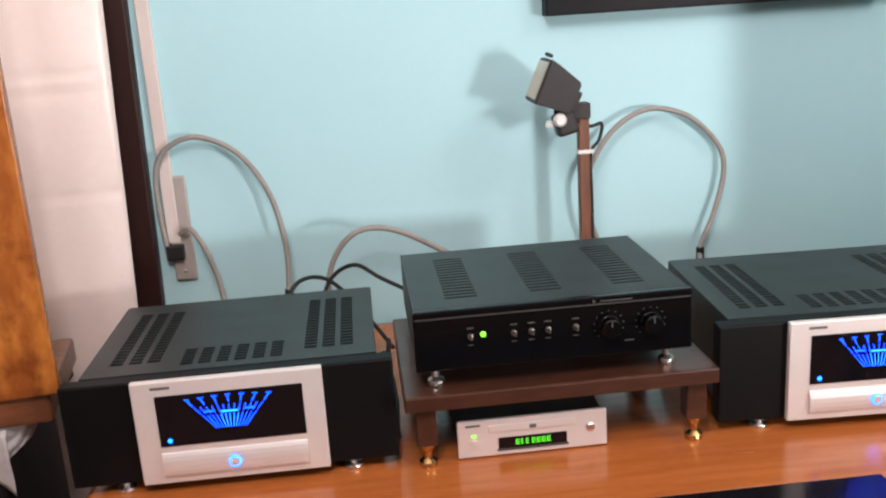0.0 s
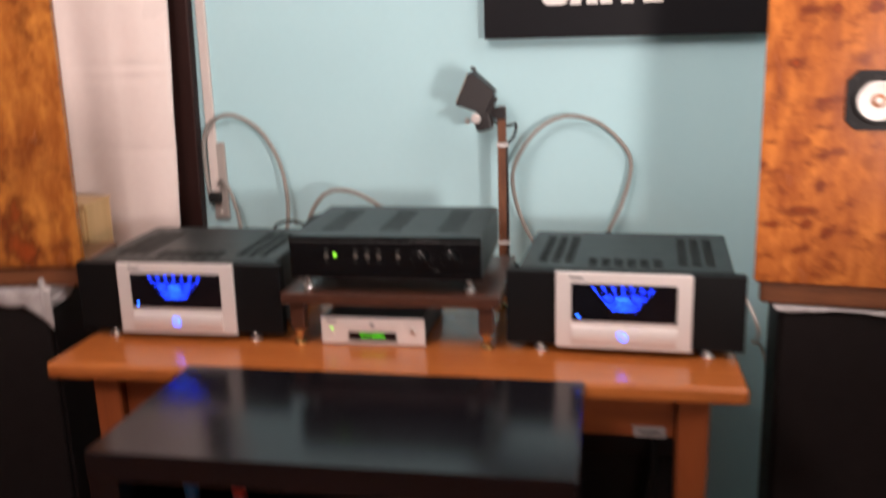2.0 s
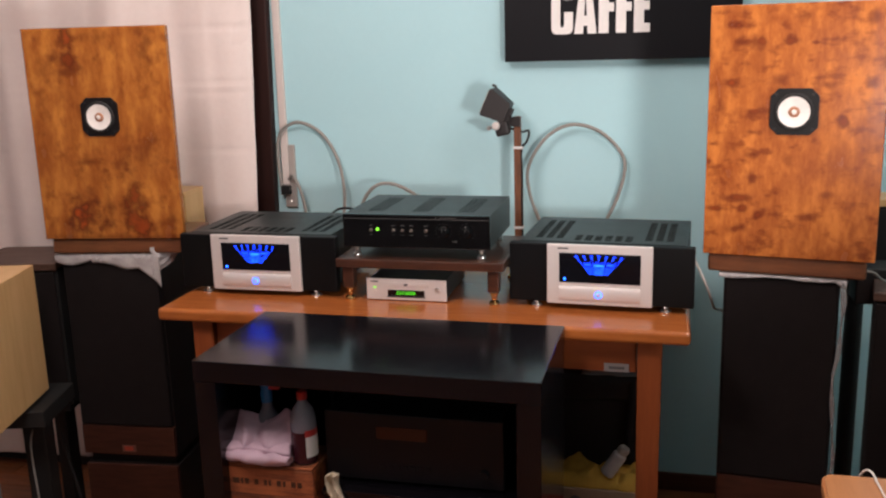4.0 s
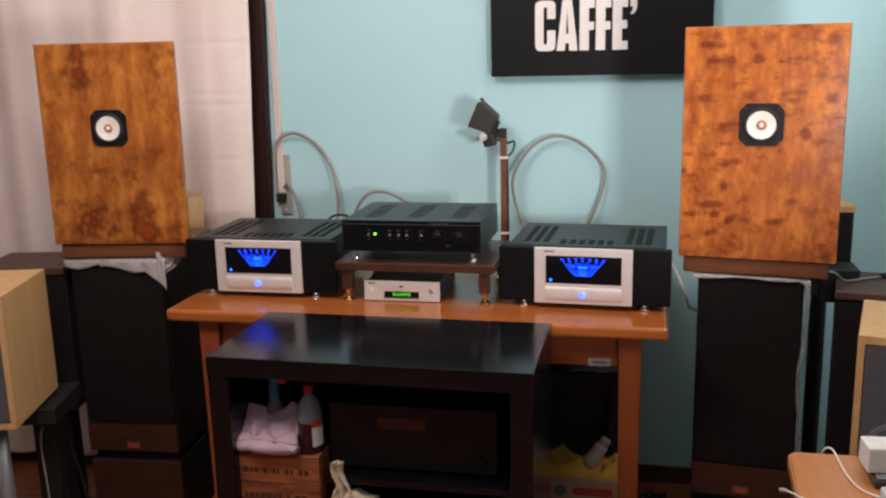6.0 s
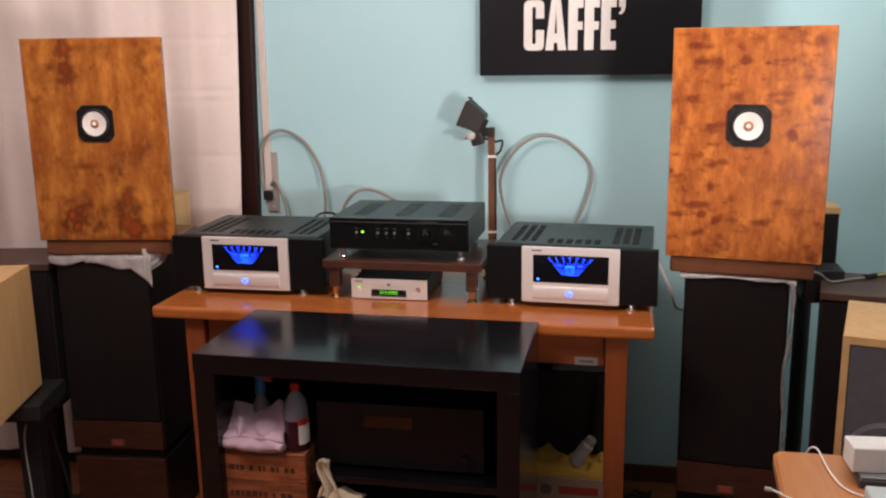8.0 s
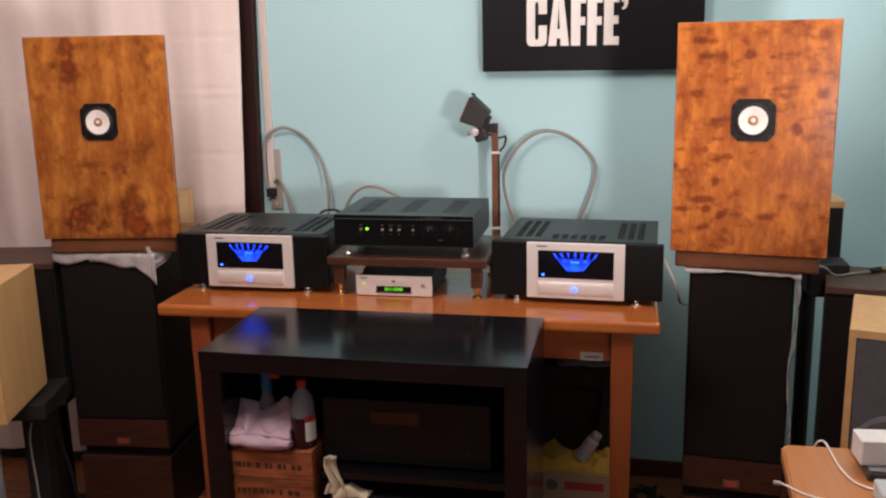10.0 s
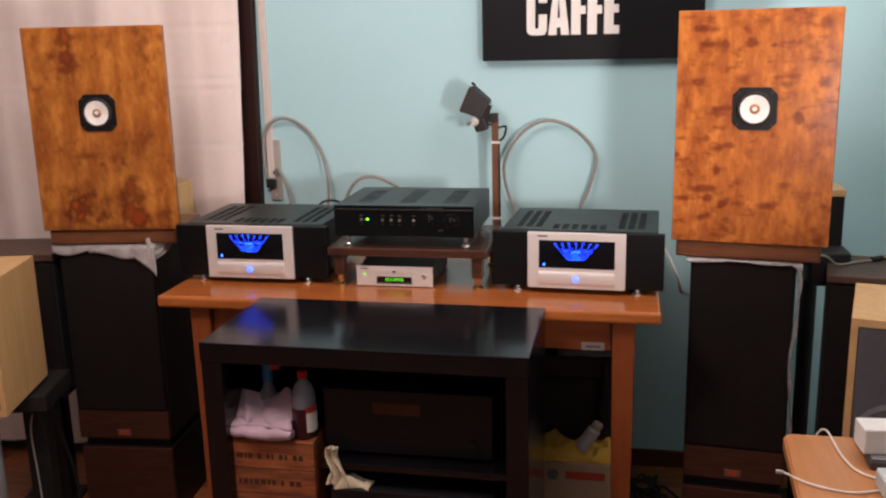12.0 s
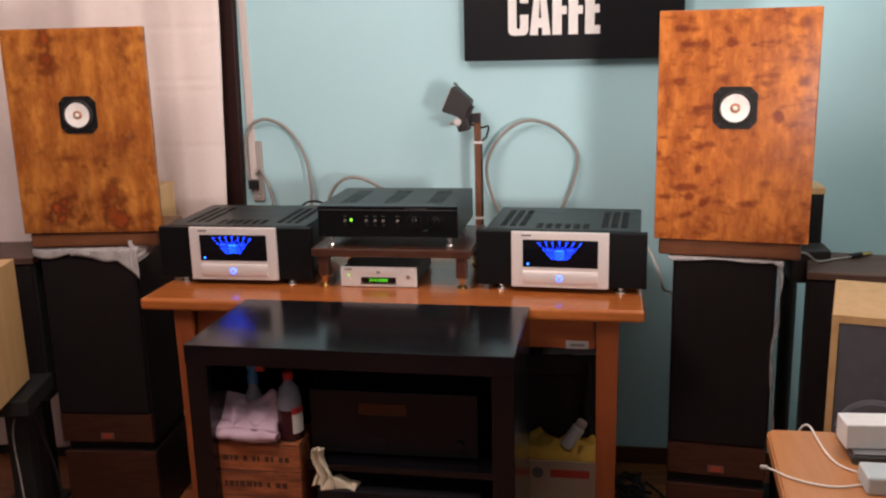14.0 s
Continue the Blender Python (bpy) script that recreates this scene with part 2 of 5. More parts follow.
WRAP = mat("bubble_wrap", (0.60, 0.56, 0.55), 0.25, second=(0.42, 0.39, 0.39), scale=20, amount=0.8, trans=0.2, bump=0.8, bump_scale=130)
FILM = mat("clear_packing_film", (0.75, 0.73, 0.73), 0.18, second=(0.6, 0.58, 0.58), scale=25, trans=0.75, bump=0.8, bump_scale=90)
CRATE = mat("old_crate_wood", (0.40, 0.120, 0.045), 0.55, second=(0.12, 0.036, 0.017), scale=6, stretch=(2, 12, 12), amount=0.9, per_piece=0.15, bump=0.2)
CRATE_INK = mat("black_stencil_ink", (0.075, 0.028, 0.012), 0.7)
LILAC = mat("lilac_towel", (0.58, 0.41, 0.49), 0.9, second=(0.50, 0.35, 0.42), scale=20, bump=0.6, bump_scale=500)
RAG = mat("cream_rag", (0.68, 0.57, 0.42), 0.9, second=(0.48, 0.38, 0.26), scale=16, bump=0.5, bump_scale=300)
YELLOW = mat("yellow_duster", (0.58, 0.35, 0.055), 0.9, second=(0.43, 0.24, 0.04), scale=14, bump=0.5, bump_scale=300)
CARTON = mat("grey_brown_carton", (0.38, 0.27, 0.19), 0.8, second=(0.31, 0.22, 0.15), scale=8)
CARTON_RED = mat("red_carton_print", (0.42, 0.045, 0.03), 0.7)
CARTON_GREY = mat("grey_carton_print", (0.14, 0.13, 0.13), 0.7)
BLUE_PLASTIC = mat("blue_spray_plastic", (0.02, 0.16, 0.38), 0.3)
CLEAR = mat("cloudy_bottle", (0.24, 0.24, 0.29), 0.2, second=(0.27, 0.27, 0.32), trans=0.25)
PLUM = mat("plum_liquid", (0.045, 0.008, 0.014), 0.2)
RED_CAP = mat("red_cap", (0.45, 0.02, 0.015), 0.35)
BAG = mat("black_nylon", (0.010, 0.010, 0.012), 0.6, scale=12, bump=0.5, bump_scale=120)
HAZE_BAG = mat("grey_plastic_bag", (0.25, 0.25, 0.27), 0.25, scale=14, bump=0.7, bump_scale=60)
PARQUET = mat("brown_parquet", (0.33, 0.115, 0.042), 0.3, second=(0.19, 0.062, 0.022), scale=5, stretch=(2, 14, 14), amount=0.8, per_piece=0.3, coat=0.2)
JOINT = mat("dark_floor_joint", (0.02, 0.011, 0.007), 0.8)
TUBE_GREY = mat("silver_grey_tube", (0.30, 0.31, 0.32), 0.35, metal=0.5)
DARK_GEAR = mat("dark_grey_gear", (0.0095, 0.009, 0.0115), 0.4, spec=0.3, scale=10)
AMBER = mat("dim_amber_window", (0.060, 0.016, 0.009), 0.25)


# ---- building helpers ----
def part(name, bm, material, parent=None, label="", smooth=False, m=None):
    """Links a bmesh as one mesh object, under parent where given."""
    me = bpy.data.meshes.new(name)
    if smooth:
        for f in bm.faces:
            f.smooth = True
    bm.normal_update()
    bm.to_mesh(me)
    bm.free()
    for one in (material if isinstance(material, (list, tuple)) else [material]):
        me.materials.append(one)
    ob = new(name, me)
    if parent:
        ob.parent = parent
    if m is not None:
        ob.matrix_basis = m
    if label:
        tagged(ob, label)
    return ob


def thing(name, label, category, place=(0, 0, 0), yaw=0.0, group="", kind=""):
    ob = new(name)
    ob.matrix_basis = pose(*place, 0, 0, yaw)
    return tagged(ob, label, category, group, kind)


def box(x0, x1, y0, y1, z0, z1, bevel=0.0, segments=2, bm=None):
    bm = bm or bmesh.new()
    made = bmesh.ops.create_cube(bm, size=1, matrix=Matrix.LocRotScale(((x0 + x1) / 2, (y0 + y1) / 2, (z0 + z1) / 2), None, (x1 - x0, y1 - y0, z1 - z0)))
    if bevel:
        edges = list({e for v in made["verts"] for e in v.link_edges})
        bmesh.ops.bevel(bm, geom=edges, offset=bevel, segments=segments, affect="EDGES", profile=0.5)
    return bm


def lathe(profile, steps=24, m=None, bm=None, closed=True):
    """A turned shape about z from (radius, height) pairs, closed at both ends unless told otherwise."""
    bm = bm or bmesh.new()
    m = m or Matrix()
    rings = []
    for r, z in profile:
        rings.append([bm.verts.new(m @ Vector((r * math.cos(2 * math.pi * k / steps), r * math.sin(2 * math.pi * k / steps), z))) for k in range(steps)])
    for a, b in zip(rings, rings[1:]):
        for k in range(steps):
            bm.faces.new((a[k], a[(k + 1) % steps], b[(k + 1) % steps], b[k]))
    if closed:
        bm.faces.new(rings[0][::-1])
        bm.faces.new(rings[-1])
    return bm


def spline(points, per=8):
    pts = [Vector(p) for p in points]
    pts = [2 * pts[0] - pts[1]] + pts + [2 * pts[-1] - pts[-2]]
    out = []
    for i in range(1, len(pts) - 2):
        p0, p1, p2, p3 = pts[i - 1:i + 3]
        for k in range(per):
            t = k / per
            out.append(0.5 * (2 * p1 + (p2 - p0) * t + (2 * p0 - 5 * p1 + 4 * p2 - p3) * t * t + (3 * p1 - p0 - 3 * p2 + p3) * t ** 3))
    out.append(pts[-2])
    return out


def tube(points, radius, sides=10, per=8, bm=None):
    """A round cable or bar swept along a smooth line."""
    bm = bm or bmesh.new()
    line = spline(points, per) if per else [Vector(p) for p in points]
    up = Vector((0.13, 0.21, 0.97)).normalized()
    rings = []
    for i, p in enumerate(line):
        d = (line[min(i + 1, len(line) - 1)] - line[max(i - 1, 0)]).normalized()
        side = d.cross(up)
        side = side.normalized() if side.length > 1e-4 else Vector((1, 0, 0))
        other = side.cross(d).normalized()
        up = other
        rings.append([bm.verts.new(p + radius * (math.cos(a) * side + math.sin(a) * other)) for a in (2 * math.pi * k / sides for k in range(sides))])
    for a, b in zip(rings, rings[1:]):
        for k in range(sides):
            bm.faces.new((a[k], a[(k + 1) % sides], b[(k + 1) % sides], b[k]))
    bm.faces.new(rings[0][::-1])
    bm.faces.new(rings[-1])
    return bm


def prism(outline, y0, y1, bm=None):
    """An outline in x and z, extruded from y0 (front) to y1."""
    bm = bm or bmesh.new()
    a = [bm.verts.new((x, y0, z)) for x, z in outline]
    b = [bm.verts.new((x, y1, z)) for x, z in outline]
    bm.faces.new(a)
    bm.faces.new(b[::-1])
    for k in range(len(a)):
        j = (k + 1) % len(a)
        bm.faces.new((a[j], a[k], b[k], b[j]))
    bmesh.ops.recalc_face_normals(bm, faces=bm.faces)
    return bm


def slotted(x0, x1, y0, y1, z0, z1, holes):
    """A flat plate with rectangular holes right through it, as (x0, x1, y0, y1)."""
    bm = bmesh.new()
    xs = sorted({round(v, 5) for v in [x0, x1] + [v for h in holes for v in h[:2]]})
    ys = sorted({round(v, 5) for v in [y0, y1] + [v for h in holes for v in h[2:]]})
    nx, ny = len(xs) - 1, len(ys) - 1
    solid = np.ones((nx, ny), bool)
    for a, b, c, d in holes:
        i0, i1, j0, j1 = xs.index(round(a, 5)), xs.index(round(b, 5)), ys.index(round(c, 5)), ys.index(round(d, 5))
        solid[i0:i1, j0:j1] = False
    cache = {}

    def v(i, j, z):
        if (i, j, z) not in cache:
            cache[i, j, z] = bm.verts.new((xs[i], ys[j], z))
        return cache[i, j, z]

    for i in range(nx):
        for j in range(ny):
            if not solid[i, j]:
                continue
            bm.faces.new((v(i, j, z1), v(i + 1, j, z1), v(i + 1, j + 1, z1), v(i, j + 1, z1)))
            bm.faces.new((v(i, j + 1, z0), v(i + 1, j + 1, z0), v(i + 1, j, z0), v(i, j, z0)))
            for di, dj, p, q in ((-1, 0, (i, j + 1), (i, j)), (1, 0, (i + 1, j), (i + 1, j + 1)), (0, -1, (i, j), (i + 1, j)), (0, 1, (i + 1, j + 1), (i, j + 1))):
                a, b = i + di, j + dj
                if not (0 <= a < nx and 0 <= b < ny) or not solid[a, b]:
                    bm.faces.new((v(*p, z1), v(*p, z0), v(*q, z0), v(*q, z1)))
    return bm


def heap(x0, x1, y0, y1, height, seed, rough=0.02, nx=36, ny=30, edge=0.25):
    """A crumpled cloth lying in a heap on z = 0, closed below."""
    bm = bmesh.new()
    off = Vector((seed * 7.3, seed * 3.1, seed))
    top, low = {}, {}
    for i in range(nx + 1):
        for j in range(ny + 1):
            u, w = i / nx, j / ny
            x, y = x0 + (x1 - x0) * u, y0 + (y1 - y0) * w
            fall = min(1, min(u, 1 - u) / edge) * min(1, min(w, 1 - w) / edge)
            fall = fall ** 0.6
            n1 = noise.noise(Vector((x * 16, y * 16, 0)) + off)
            n2 = abs(noise.noise(Vector((x * 34, y * 26, 3)) + off))
            z = max(0.003, fall * (height(u, w) + rough * n1 + rough * 0.9 * n2))
            wob = 0.012 * noise.noise(Vector((x * 20, y * 20, 9)) + off)
            top[i, j] = bm.verts.new((x + wob, y + wob, z))
            low[i, j] = bm.verts.new((x + wob, y + wob, 0))
    for i in range(nx):
        for j in range(ny):
            bm.faces.new((top[i, j], top[i + 1, j], top[i + 1, j + 1], top[i, j + 1]))
            bm.faces.new((low[i, j + 1], low[i + 1, j + 1], low[i + 1, j], low[i, j]))
    for i in range(nx):
        bm.faces.new((low[i, 0], low[i + 1, 0], top[i + 1, 0], top[i, 0]))
        bm.faces.new((top[i, ny], top[i + 1, ny], low[i + 1, ny], low[i, ny]))
    for j in range(ny):
        bm.faces.new((top[0, j], top[0, j + 1], low[0, j + 1], low[0, j]))
        bm.faces.new((low[nx, j], low[nx, j + 1], top[nx, j + 1], top[nx, j]))
    return bm


def sheet(fn, nu, nv, thick=0.002):
    """A cloth or film from fn(u, v), given a thickness."""
    bm = bmesh.new()
    g = [[bm.verts.new(fn(i / nu, j / nv)) for j in range(nv + 1)] for i in range(nu + 1)]
    for i in range(nu):
        for j in range(nv):
            bm.faces.new((g[i][j], g[i + 1][j], g[i + 1][j + 1], g[i][j + 1]))
    bm.normal_update()
    bmesh.ops.solidify(bm, geom=bm.faces[:], thickness=thick)
    return bm


def cone_foot(x, y, z0, z1, r):
    h = z1 - z0
    return lathe([(r * 0.9, z0), (r, z0 + 0.12 * h), (r * 0.95, z0 + 0.25 * h), (r * 0.45, z0 + 0.4 * h), (r * 0.5, z0 + 0.6 * h), (r * 0.8, z0 + 0.9 * h), (r * 0.8, z1)], 20, Matrix.Translation((x, y, 0)))


# ---- the room ----
X0, X1, Y0, Y1, TOP = -1.7, 3.0, -2.6, 2.01, 2.7
back = part("wall_north", box(X0 - 0.1, X1 + 0.1, Y1, Y1 + 0.12, 0, TOP), WALL)
tagged(back, "light aqua painted back wall with a matt finish", "wall", kind="structure")
tagged(part("wall_west", box(X0 - 0.12, X0, Y0, Y1 - 0.003, 0, TOP), BOUNCE_WALL), "unseen side wall closing the room, grey toned for its bounce light", "wall", kind="structure")
tagged(part("wall_east", box(X1, X1 + 0.12, Y0, Y1 - 0.003, 0, TOP), WALL), "light aqua painted side wall", "wall", kind="structure")
tagged(part("wall_south", box(X0 - 0.1, X1 + 0.1, Y0 - 0.12, Y0 - 0.003, 0, TOP), BOUNCE_WALL), "unseen wall closing the room, grey toned for its bounce light", "wall", kind="structure")
tagged(part("ceiling", box(X0 - 0.1, X1 + 0.1, Y0 - 0.1, Y1 + 0.1, TOP, TOP + 0.1), WHITE_WALL), "plain white plastered ceiling", "ceiling", kind="structure")
floor = part("floor", box(X0 - 0.1, X1 + 0.1, Y0 - 0.1, Y1 + 0.1, -0.1, -0.006), JOINT)
tagged(floor, "reddish brown wooden parquet floor", "floor", kind="structure")
skirt = box(0.03, X1, Y1 - 0.014, Y1 - 0.0005, 0, 0.062, 0.003)
tagged(part("baseboard", skirt, BASEBOARD), "dark brown wooden skirting board along the aqua wall", "skirting", kind="structure")

# dark door post and the white sheet hung beside it
post_mesh = box(-0.085, 0.009, 1.972, 2.008, 0.0, TOP - 0.004, 0.004)
for v in post_mesh.verts:
    v.co.x += 0.021 * (v.co.z - 0.95)
post = part("door_post", post_mesh, POST)
tagged(post, "dark stained wooden post of a door frame", "door frame", kind="structure")


def hanging(u, v):
    z = 0.05 + v * 2.55
    right = -0.021 + 0.032 * (z - 0.95)
    x = right - u * 1.62
    y = 1.893 - 0.123 * min(1, u * 1.62 / 0.85) - 0.02 * u
    fold = 0.013 * math.sin(x * 19 + 0.6 * math.sin(z * 1.3)) + 0.0035 * math.sin(x * 47 + 1.1 * z) + 0.006 * abs(math.sin(x * 23 + 0.4))
    for level in (0.38, 0.78, 0.97, 1.17, 1.36, 1.395, 1.57, 1.76, 1.95, 2.15):
        fold += 0.0032 * math.exp(-((z - level) / 0.007) ** 2) * (0.35 + 0.65 * math.exp(-((x + 0.10) / 0.09) ** 2))
    return Vector((x, y + fold + 0.003 * noise.noise(Vector((x * 9, z * 5, 0))), z))


curtain = part("hanging_sheet", sheet(hanging, 170, 260, 0.0015), SHEET, smooth=True)
tagged(curtain, "white glossy plastic sheet hanging with folds and creases", "curtain", kind="structure")
rail = part("curtain_rail", tube([(-0.02, 1.90, 2.61), (-0.85, 1.77, 2.61), (-1.64, 1.75, 2.61)], 0.012), POST)
tagged(rail, "dark rail from which the white sheet hangs", "curtain rail", kind="structure")
sill = part("floor_strip", box(-1.65, -0.045, 1.80, 1.93, 0.0, 0.045, 0.004), RUBBER)
tagged(sill, "black strip along the floor below the white sheet", "skirting", kind="structure")

# cable duct with a wall socket
duct = thing("cable_duct", "off-white plastic cable duct running up the wall to a socket", "cable duct", (0.046, 2.01, 1.014))
part("duct_cover", box(-0.014, 0.013, -0.013, -0.001, 0.02, 1.69, 0.003), BEIGE_PLASTIC, duct)
part("duct_end", box(-0.016, 0.018, -0.030, -0.001, -0.012, 0.018, 0.003), RUBBER, duct, "dark open end with the plug")
sock = thing("wall_socket", "grey plastic wall socket strip behind the duct", "socket", (0.060, 2.01, 0.954))
part("plate", box(-0.022, 0.022, -0.012, -0.001, 0.0, 0.218, 0.004), SOCKET, sock)
part("screw", lathe([(0.004, 0), (0.004, 0.002), (0.002, 0.003)], 10, pose(0, -0.012, 0.02, 90)), CHROME, sock)

# ---- sign on the wall ----
sign = thing("wall_sign", "black board sign with white condensed capital letters", "sign", (1.191, 2.008, 1.437))
part("board", box(-0.364, 0.345, -0.045, 0.0, 0.0, 0.43, 0.003), mat("black_sign_board", (0.006, 0.006, 0.008), 0.5, spec=0.2, scale=8), sign)

SIGN_WHITE = mat("white_sign_print", (0.84, 0.80, 0.77), 0.5, scale=10)


def letter(outline, x):
    """One heavy condensed capital, cut as a thin plate on the board."""
    ob = part("letter", prism(outline, -0.0012, 0.0), SIGN_WHITE, sign, "white condensed bold letter", m=Matrix.Translation((x, -0.0456, 0.080)))
    return ob


def corner(cx, cz, r, a0, a1, steps=5):
    return [(cx + r * math.cos(radians(a0 + (a1 - a0) * k / steps)), cz + r * math.sin(radians(a0 + (a1 - a0) * k / steps))) for k in range(steps + 1)]


H = 0.160
c_shape = corner(0.048, H - 0.018, 0.018, 0, 90) + corner(0.018, H - 0.018, 0.018, 90, 180) + corner(0.018, 0.018, 0.018, 180, 270) + corner(0.048, 0.018, 0.018, 270, 360)
c_shape += [(0.066, 0.066), (0.039, 0.066), (0.039, 0.026)] + corner(0.033, 0.026, 0.0055, 0, -180, 4) + corner(0.033, H - 0.026, 0.0055, 180, 0, 4) + [(0.039, 0.102), (0.066, 0.102)]
letter(c_shape, -0.217)
a_shape = prism([(0.0, 0.0), (0.027, 0.0), (0.0335, 0.118), (0.034, H), (0.019, H)], -0.0012, 0.0)
prism([(0.041, 0.0), (0.068, 0.0), (0.049, H), (0.034, H), (0.0345, 0.118)], -0.0012, 0.0, a_shape)
prism([(0.0276, 0.024), (0.0404, 0.024), (0.0387, 0.054), (0.0293, 0.054)], -0.0011, 0.0, a_shape)
part("letter", a_shape, SIGN_WHITE, sign, "white condensed bold letter", m=Matrix.Translation((-0.147, -0.0456, 0.080)))
f_shape = [(0.0, 0.0), (0.030, 0.0), (0.030, 0.064), (0.046, 0.064), (0.046, 0.090), (0.030, 0.090), (0.030, H - 0.027), (0.048, H - 0.027), (0.048, H), (0.0, H)]
letter(f_shape, -0.073)
letter(f_shape, -0.021)
letter([(0.0, 0.0), (0.048, 0.0), (0.048, 0.027), (0.030, 0.027), (0.030, 0.066), (0.046, 0.066), (0.046, 0.092), (0.030, 0.092), (0.030, H - 0.027), (0.048, H - 0.027), (0.048, H), (0.0, H)], 0.032)
letter([(0.003, 0.112), (0.012, 0.110), (0.021, 0.118), (0.025, 0.132), (0.025, H), (0.004, H), (0.004, 0.134), (0.012, 0.134), (0.011, 0.122)], 0.083)


# ---- main table ----
table = thing("table", "orange beech veneer table with square legs and rounded top", "table", (0.70, 1.18, 0))
part("tabletop", box(-0.70, 0.70, 0.0, 0.81, 0.790, 0.825, 0.010, 3), BEECH, table)
for x, y in ((-0.585, 0.06), (0.605, 0.06), (-0.585, 0.76), (0.605, 0.76)):
    leg = bmesh.new()
    a = [leg.verts.new((x + sx * 0.030, y + sy * 0.030, 0.789)) for sx, sy in ((-1, -1), (1, -1), (1, 1), (-1, 1))]
    b = [leg.verts.new((x + sx * 0.024, y + sy * 0.024, 0.0)) for sx, sy in ((-1, -1), (1, -1), (1, 1), (-1, 1))]
    leg.faces.new(a[::-1]), leg.faces.new(b)
    for k in range(4):
        leg.faces.new((a[k], a[(k + 1) % 4], b[(k + 1) % 4], b[k]))
    bmesh.ops.recalc_face_normals(leg, faces=leg.faces)
    bmesh.ops.bevel(leg, geom=leg.edges[:], offset=0.003, segments=2, affect="EDGES")
    part("leg", leg, BEECH_UP_SHADED, table)
part("apron", box(-0.553, 0.573, 0.05, 0.072, 0.700, 0.789, 0.002), BEECH_RAIL_SHADED, table)
part("apron", box(-0.553, 0.573, 0.748, 0.770, 0.700, 0.789, 0.002), BEECH, table)
for x in (-0.585, 0.605):
    part("apron", box(x - 0.010, x + 0.010, 0.092, 0.728, 0.700, 0.789, 0.002), BEECH, table)
plate = part("name_plate", box(0.495, 0.556, 0.0465, 0.0495, 0.697 + 0.003, 0.722, 0.001), mat("grey_label", (0.34, 0.30, 0.29), 0.4), table, "small grey metal label")
part("print_bar", box(0.507, 0.545, 0.0455, 0.0463, 0.708, 0.714), PRINT_DARK, plate)


# ---- power amplifiers ----
def power_amplifier(label, place, yaw):
    amp = thing("power_amplifier", label, "amplifier", place, yaw, "pair of power amplifiers")
    holes = []
    for side in (-1, 1):
        for k in range(3):
            cx = side * (0.142 + 0.027 * (k - 1))
            for j in range(18):
                y = 0.078 + j * 0.0130
                holes.append((cx - 0.0095, cx + 0.0095, y, y + 0.0100))
    for k in range(6):
        cx = -0.065 + 0.026 * k
        for j in range(6):
            y = 0.058 + j * 0.011
            holes.append((cx - 0.009, cx + 0.009, y, y + 0.0083))
    part("cover", slotted(-0.210, 0.210, 0.037, 0.355, 0.1685, 0.171, holes), STEEL, amp, "dark slotted steel cover")
    part("chassis", box(-0.210, 0.210, 0.037, 0.355, 0.018, 0.145, 0.001), INSIDE, amp)
    for side in (-1, 1):
        part("side_panel", box(side * 0.210 - 0.0015, side * 0.210 + 0.0015, 0.037, 0.355, 0.018, 0.1712, 0.0008), STEEL, amp)
    part("back_panel", box(-0.208, 0.208, 0.3555, 0.358, 0.018, 0.171), STEEL, amp)
    part("front_panel", box(-0.234, 0.234, 0.008, 0.0366, 0.016, 0.1702, 0.003), WING, amp, "black front panel wings")
    face = part("faceplate", box(-0.133, 0.133, -0.004, 0.0078, 0.016, 0.1725, 0.0022), SILVER, amp, "champagne aluminium faceplate")
    part("meter_window", box(-0.101, 0.104, -0.0056, -0.0042, 0.074, 0.151, 0.0004), GLASS_BLACK, face, "black meter window")
    # rounded bar with the power button
    bar = bmesh.new()
    rows = []
    for k in range(9):
        a = math.pi * k / 8
        rows.append([bar.verts.new((x, -0.0042 - 0.006 * math.sin(a), 0.045 - 0.0195 * math.cos(a))) for x in (-0.101, 0.104)])
    for p, q in zip(rows, rows[1:]):
        bar.faces.new((p[0], p[1], q[1], q[0]))
    bar.faces.new([r[0] for r in rows][::-1]), bar.faces.new([r[1] for r in rows]), bar.faces.new((rows[0][0], rows[-1][0], rows[-1][1], rows[0][1]))
    bmesh.ops.recalc_face_normals(bar, faces=bar.faces)
    part("button_bar", bar, SILVER, face, smooth=False)
    part("power_button", lathe([(0.0065, 0), (0.0065, 0.003), (0.004, 0.0035)], 20, pose(0.0, -0.0098, 0.045, 90)), SILVER, face)
    ring = bmesh.new()
    inner, outer = [], []
    for k in range(28):
        a = 2 * math.pi * k / 28
        inner.append(ring.verts.new((0.0062 * math.cos(a), -0.0126, 0.045 + 0.0062 * math.sin(a))))
        outer.append(ring.verts.new((0.0088 * math.cos(a), -0.0118, 0.045 + 0.0088 * math.sin(a))))
    for k in range(28):
        j = (k + 1) % 28
        ring.faces.new((inner[k], inner[j], outer[j], outer[k]))
    part("button_light", ring, BLUE_HOT, face, "glowing blue button ring")
    part("maker_bar", box(-0.105, -0.078, -0.0046, -0.0042, 0.1605, 0.1645), PRINT_DARK, face)
    part("pilot_light", lathe([(0.0032, 0), (0.0032, 0.001)], 14, pose(-0.087, -0.0056, 0.083, 90)), BLUE_HOT, face, "small blue pilot light")
    # fan of blue meter lines
    fan, hot = bmesh.new(), bmesh.new()

    def stroke(bm, x0, z0, x1, z1, w):
        d = Vector((x1 - x0, 0, z1 - z0)).normalized()
        s = Vector((-d.z, 0, d.x)) * w / 2
